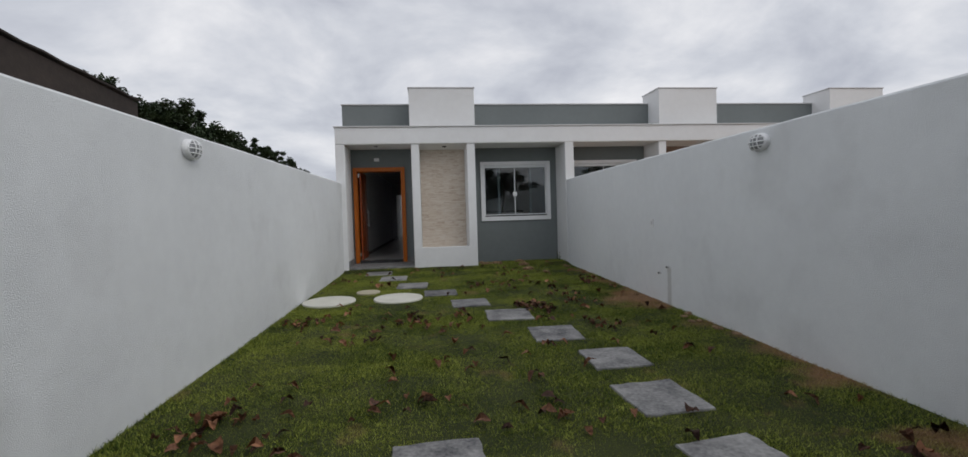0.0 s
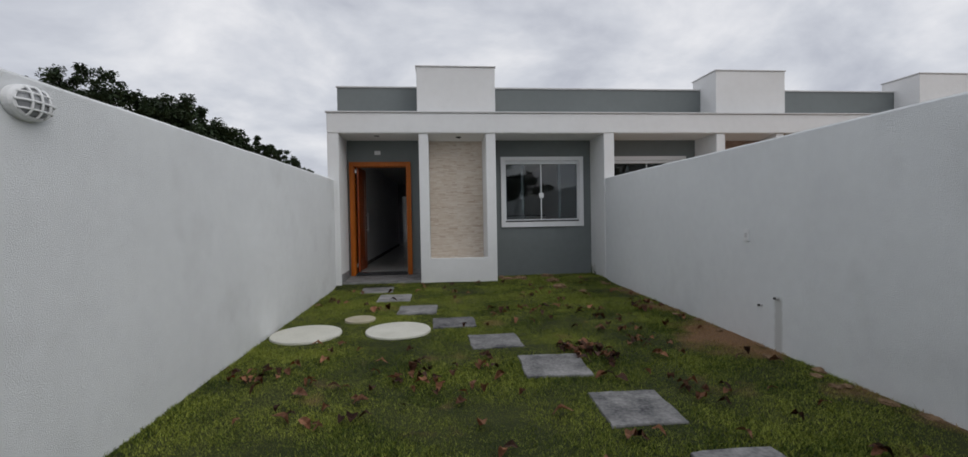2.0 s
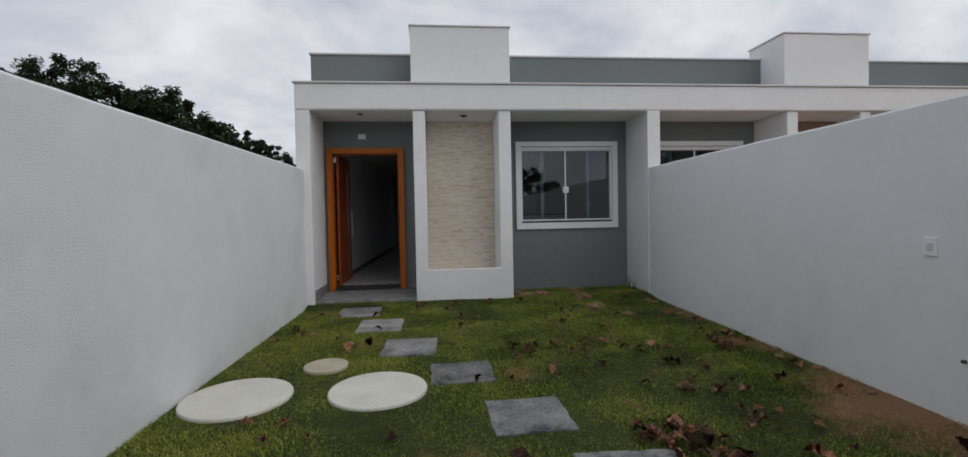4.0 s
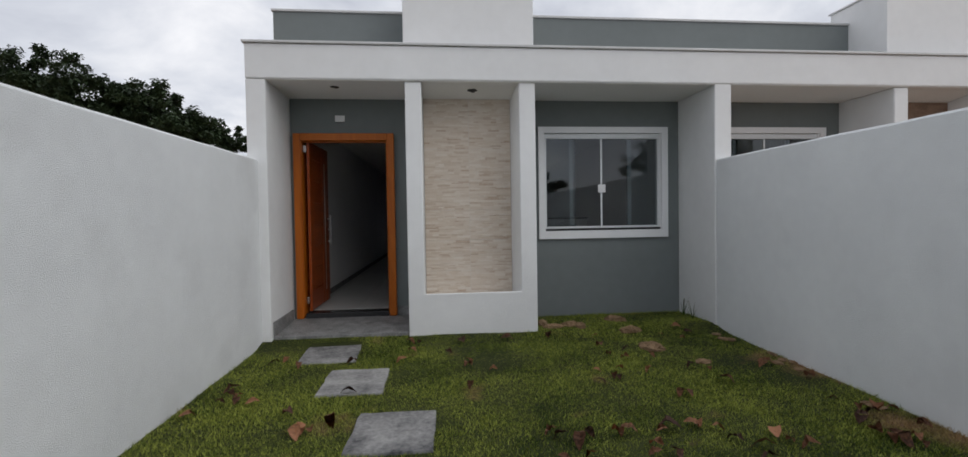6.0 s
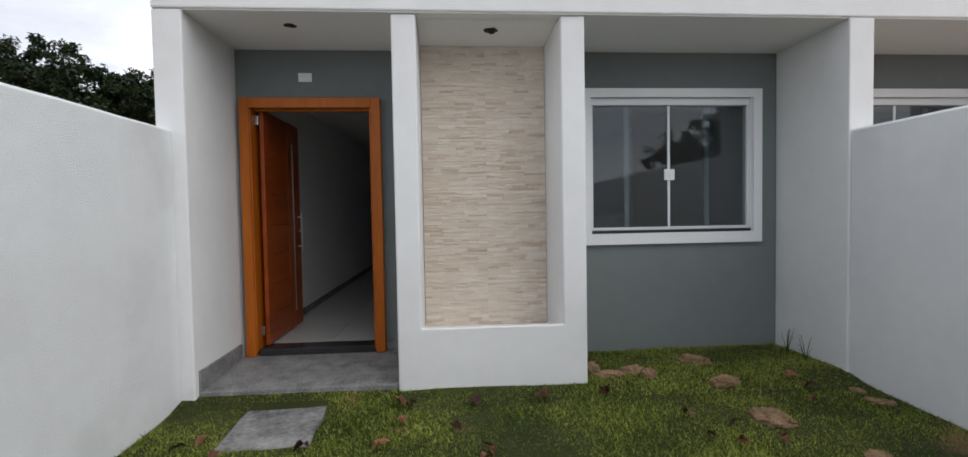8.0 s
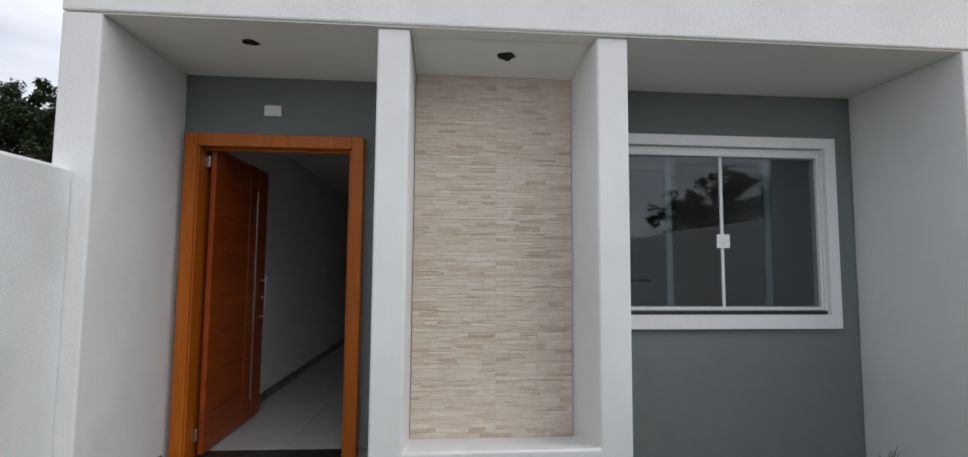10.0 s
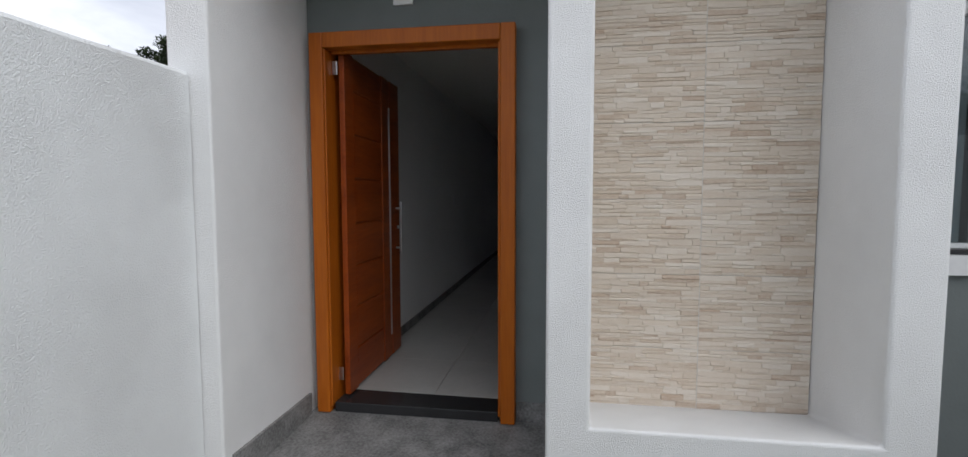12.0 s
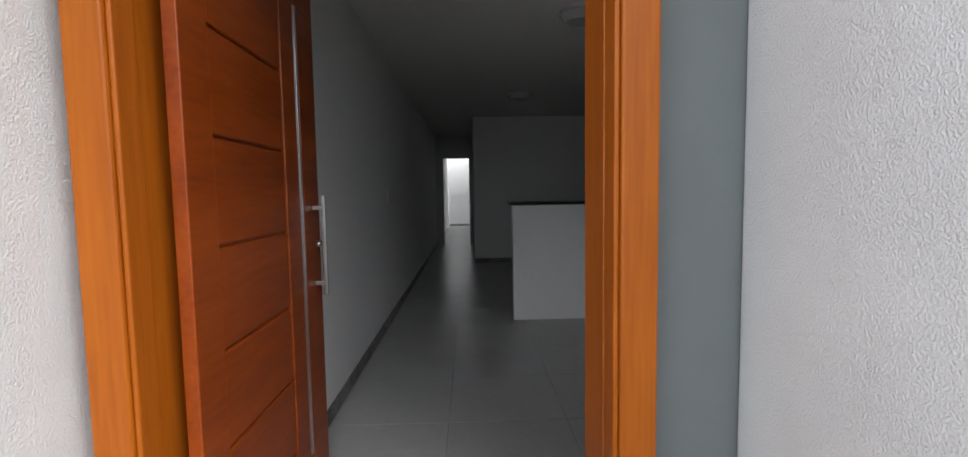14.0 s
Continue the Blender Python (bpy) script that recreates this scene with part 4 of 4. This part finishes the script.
def fallen_leaves():
    rnd = random.Random(12)
    meshes = [leaf_mesh(s) for s in range(8)]
    spots = []
    for cx, cy, n, r in ((1.4, 5.45, 36, 0.2), (1.56, 5.2, 12, 0.18), (-0.04, 4.9, 20, 0.28), (2.08, 6.25, 9, 0.2), (2.13, 5.6, 9, 0.25), (2.0, 4.35, 9, 0.3), (0.4, 4.85, 10, 0.4), (-0.5, 4.4, 8, 0.4), (-1.55, 5.15, 14, 0.22), (0.83, 2.16, 7, 0.25), (-1.15, 2.3, 14, 0.35), (-1.4, 2.5, 12, 0.2), (-0.1, 2.6, 9, 0.3), (-1.1, 5.2, 6, 0.3), (1.0, 7.2, 8, 0.3), (1.6, 7.2, 7, 0.4), (2.1, 6.8, 7, 0.4), (2.9, 7.3, 12, 0.3), (-1.45, 8.3, 7, 0.25), (-0.77, 7.6, 4, 0.2), (1.9, 8.6, 9, 0.5), (0.6, 3.4, 9, 0.5)):
        spots += [(cx + rnd.gauss(0, r * .6), cy + rnd.gauss(0, r * .6)) for _ in range(n)]
    spots += [(rnd.uniform(-1.8, 3.1), 1.3 + 8.3 * rnd.random() ** 1.2) for _ in range(170)]
    for x, y in spots:
        if not (LX(y) + .05 < x < RX(y) - .05) or y > 9.6 or (6.1 < y < 7.4 and x < 0.05):
            continue
        if in_clear(np.array([x]), np.array([y]))[0] and rnd.random() < 0.85:
            continue
        ob = new("fallen_leaf", rnd.choice(meshes))
        s = rnd.uniform(.95, 1.65)
        ob.matrix_basis = Matrix.LocRotScale((x, y, ground_z(y) + 0.030), Euler((rnd.uniform(-.5, .5), rnd.uniform(-.5, .5), rnd.uniform(0, 6.3))), (s, s, s))
        tagged(ob, "curled dry brown leaf lying on the lawn", "leaf", "fallen leaves")


fallen_leaves()


# ---- neighbour's shed behind the yard wall ----
def shed():
    root = boxes("shed", [(-5.5, -2.7, -6.0, 3.0, -0.5, 2.0)], M_EARTH)
    tagged(root, "dark low shed behind the yard wall", "shed")
    bm = bmesh.new()
    n = 60
    rows = []
    for i in range(n + 1):
        y = -6.4 + (3.22 + 6.4) * i / n
        for_x = []
        for x, z in ((-2.10, 0.0), (-5.9, 0.55)):
            zz = 2.01 + 0.062 * (3.40 - y) + z + 0.004 * math.cos(i * math.pi)
            for_x.append((bm.verts.new((x, y, zz)), bm.verts.new((x, y, zz - 0.012))))
        rows.append(for_x)
    for a, b in zip(rows, rows[1:]):
        bm.faces.new((a[0][0], b[0][0], b[1][0], a[1][0]))
        bm.faces.new((a[0][1], a[1][1], b[1][1], b[0][1]))
        bm.faces.new((a[0][0], a[0][1], b[0][1], b[0][0]))
    part(mesh_object("roof_sheet", bm, M_FASCIA), root)
    bm = bmesh.new()
    for i in range(6):
        y0, y1 = -6.4 + i * 1.60, -6.4 + (i + 1) * 1.60
        z0, z1 = (1.985 + 0.062 * (3.40 - y) for y in (y0, y1))
        v = [bm.verts.new(c) for c in ((-2.12, y0, z0 - .26), (-2.12, y1, z1 - .26), (-2.12, y1, z1), (-2.12, y0, z0), (-2.16, y0, z0 - .26), (-2.16, y1, z1 - .26), (-2.16, y1, z1), (-2.16, y0, z0))]
        for q in ((0, 1, 2, 3), (7, 6, 5, 4), (0, 4, 5, 1), (3, 2, 6, 7), (1, 5, 6, 2), (0, 3, 7, 4)):
            bm.faces.new([v[k] for k in q])
    part(mesh_object("fascia_board", bm, M_FASCIA), root)


shed()


# ---- trees ----
def tree(cx, cy, base, blobs, seed, leaf=0.34, count=5200, trunk=0.28):
    """A trunk with limbs to each bough and a crown of separate leaf sprays gathered on the boughs."""
    rnd = random.Random(seed)
    root = new("tree", None)
    root.location = (cx, cy, base)
    tagged(root, "tall dark green broad-leaved tree beyond the yard", "tree", "trees beyond the walls")
    bm = bmesh.new()

    def limb(p, q, r0, r1, bend):
        d = (q - p)
        side = d.cross(Vector((0, 0, 1)) if abs(d.z) < abs(d.x) + abs(d.y) else Vector((1, 0, 0))).normalized()
        up = d.cross(side).normalized()
        prev = None
        for i in range(7):
            t = i / 6
            c = p + d * t + side * bend * math.sin(math.pi * t)
            r = r0 + (r1 - r0) * t
            ring = [bm.verts.new(c + (side * math.cos(a) + up * math.sin(a)) * r) for a in [math.tau * k / 8 for k in range(8)]]
            if prev:
                for k in range(8):
                    bm.faces.new((prev[k], prev[(k + 1) % 8], ring[(k + 1) % 8], ring[k]))
            prev = ring
    fork = Vector((0, 0, min(b[2] for b in blobs) * 0.55))
    limb(Vector((0, 0, -0.3)), fork, trunk, trunk * 0.7, 0.1)
    for bx, by, bz, br in blobs:
        limb(fork, Vector((bx, by, bz - br * 0.2)), trunk * 0.5, trunk * 0.1, rnd.uniform(-.4, .4))
    part(mesh_object("trunk", bm, M_BARK, True), root)
    verts, faces = [], []
    tot = sum(b[3] ** 2 for b in blobs)
    for bx, by, bz, br in blobs:
        subs = []
        for _ in range(int(16 + 10 * br)):
            u = Vector((rnd.gauss(0, 1), rnd.gauss(0, 1), rnd.gauss(0.15, .9))).normalized() * br * rnd.uniform(.45, 1.02)
            subs.append((u, br * rnd.uniform(.16, .34)))
        for _ in range(int(count * br ** 2 / tot)):
            u, sr = rnd.choice(subs)
            o = Vector((rnd.gauss(0, 1), rnd.gauss(0, 1), rnd.gauss(0, .75))).normalized() * sr * rnd.random() ** 0.5 + u
            c = Vector((bx, by, bz)) + Vector((o.x, o.y, o.z * 0.85))
            e = Euler((rnd.uniform(-.9, .9), rnd.uniform(-.9, .9), rnd.uniform(0, 6.3))).to_matrix()
            L = leaf * rnd.uniform(.6, 1.25)
            k = len(verts)
            for px, py, pz in ((-.5, 0, 0), (-.1, -.2, .05), (.5, 0, -.08), (-.1, .2, .05)):
                verts.append(c + e @ Vector((px * L, py * L, pz * L)))
            faces.append((k, k + 1, k + 2, k + 3))
    me = bpy.data.meshes.new("crown")
    me.from_pydata(verts, [], faces)
    me.materials.append(M_TREE)
    cr = part(new("crown", me), root)
    cr["kind"] = "stuff"


tree(-25.2, 39.0, -0.3, [(0, 0, 10.95, 2.4), (-3.3, 1, 10.5, 2.4), (2.6, -1, 9.9, 2.0), (-1.0, 0, 8.4, 3.2), (3.2, 0, 8.0, 2.8), (-6.2, 0, 9.6, 2.6), (-5.0, 0, 7.0, 3.0), (-8.5, 0, 8.0, 2.4), (-2, 1, 6.5, 3.2)], 1, leaf=0.36, count=46000)
tree(-19.1, 39.5, 0.0, [(0, 0, 8.9, 2.1), (-2.2, 1, 8.5, 2.2), (2.2, 0, 7.4, 1.8), (0, 0, 6.6, 2.6), (-2.9, 0, 7.2, 2.6), (3.2, 0, 6.8, 1.9)], 2, leaf=0.36, count=34000)
tree(-14.0, 40.5, 0.35, [(0, 0, 6.5, 1.1), (-1.8, 0, 6.4, 1.2), (1.6, 0, 5.9, 1.0), (2.9, 0, 5.2, .8), (-.4, 0, 5.2, 1.5), (4.0, 0, 4.5, .6)], 3, leaf=0.32, count=11000, trunk=.16)
# trees and pole towards the street, which the window glass mirrors
tree(15.5, -13.0, -0.5, [(0, 0, 5.4, 1.9), (2.2, 0, 5.9, 2.0), (-1.9, 0, 4.6, 1.7), (.6, 0, 3.8, 2.3), (4.0, 0, 5.0, 1.9)], 4, count=9000)
tree(5.2, -15.0, -0.5, [(0, 0, 4.0, 1.6), (1.9, 0, 3.6, 1.4), (-1.9, 0, 4.2, 1.6), (0, 0, 2.8, 1.8)], 5, count=6000)


def utility_pole(x, y):
    bm = bmesh.new()
    bmesh.ops.create_cone(bm, cap_ends=True, segments=16, radius1=0.17, radius2=0.11, depth=8.6, matrix=Matrix.Translation((x, y, 3.9)))
    ob = mesh_object("utility_pole", bm, M_POLE, True)
    tagged(ob, "grey concrete utility pole with sagging cables by the street", "utility pole")
    part(boxes("cross_arm", [(x - .9, x + .9, y - .22, y - .12, 7.2, 7.32)], M_POLE, .01), ob)
    for k, (z, oy) in enumerate(((7.34, -.17), (6.6, -.14), (6.2, -.14), (5.9, -.14))):
        part(tube("cable", [(x + s * 30, y + oy, z + 0.9 * (s * s) * 1.0 - 0.9 * abs(s)) for s in [i / 20 for i in range(-20, 21)]], 0.018, M_WIRE), ob)


utility_pole(2.6, -9.0)


# ---- floor tiles, last ----
def floor_tiles():
    base = bpy.data.objects["floor_base"]
    w, d, g = 0.60, 0.60, 0.003
    bm = bmesh.new()
    add_box(bm, 0, w - g, 0, d - g, -0.008, 0.0, 0.0012, segs=1)
    me = bpy.data.meshes.new("tile")
    bm.to_mesh(me)
    bm.free()
    me.materials.append(M_FLOOR)
    for j in range(-2, 26):
        for i in range(-2, 7):
            m = ASKEW @ Matrix.Translation((-0.93 + i * w, 11.82 + j * d, FZ))
            c = [m @ Vector((a, b, 0)) for a in (0, w) for b in (0, d)]
            if min(p.y for p in c) < 10.632 and min(p.y for p in c) < 10.48 or max(p.x for p in c) > 3.2 or max(p.y for p in c) > 27.7:
                continue
            ob = new("tile", me)
            ob.matrix_basis = m
            ob.parent = base


floor_tiles()
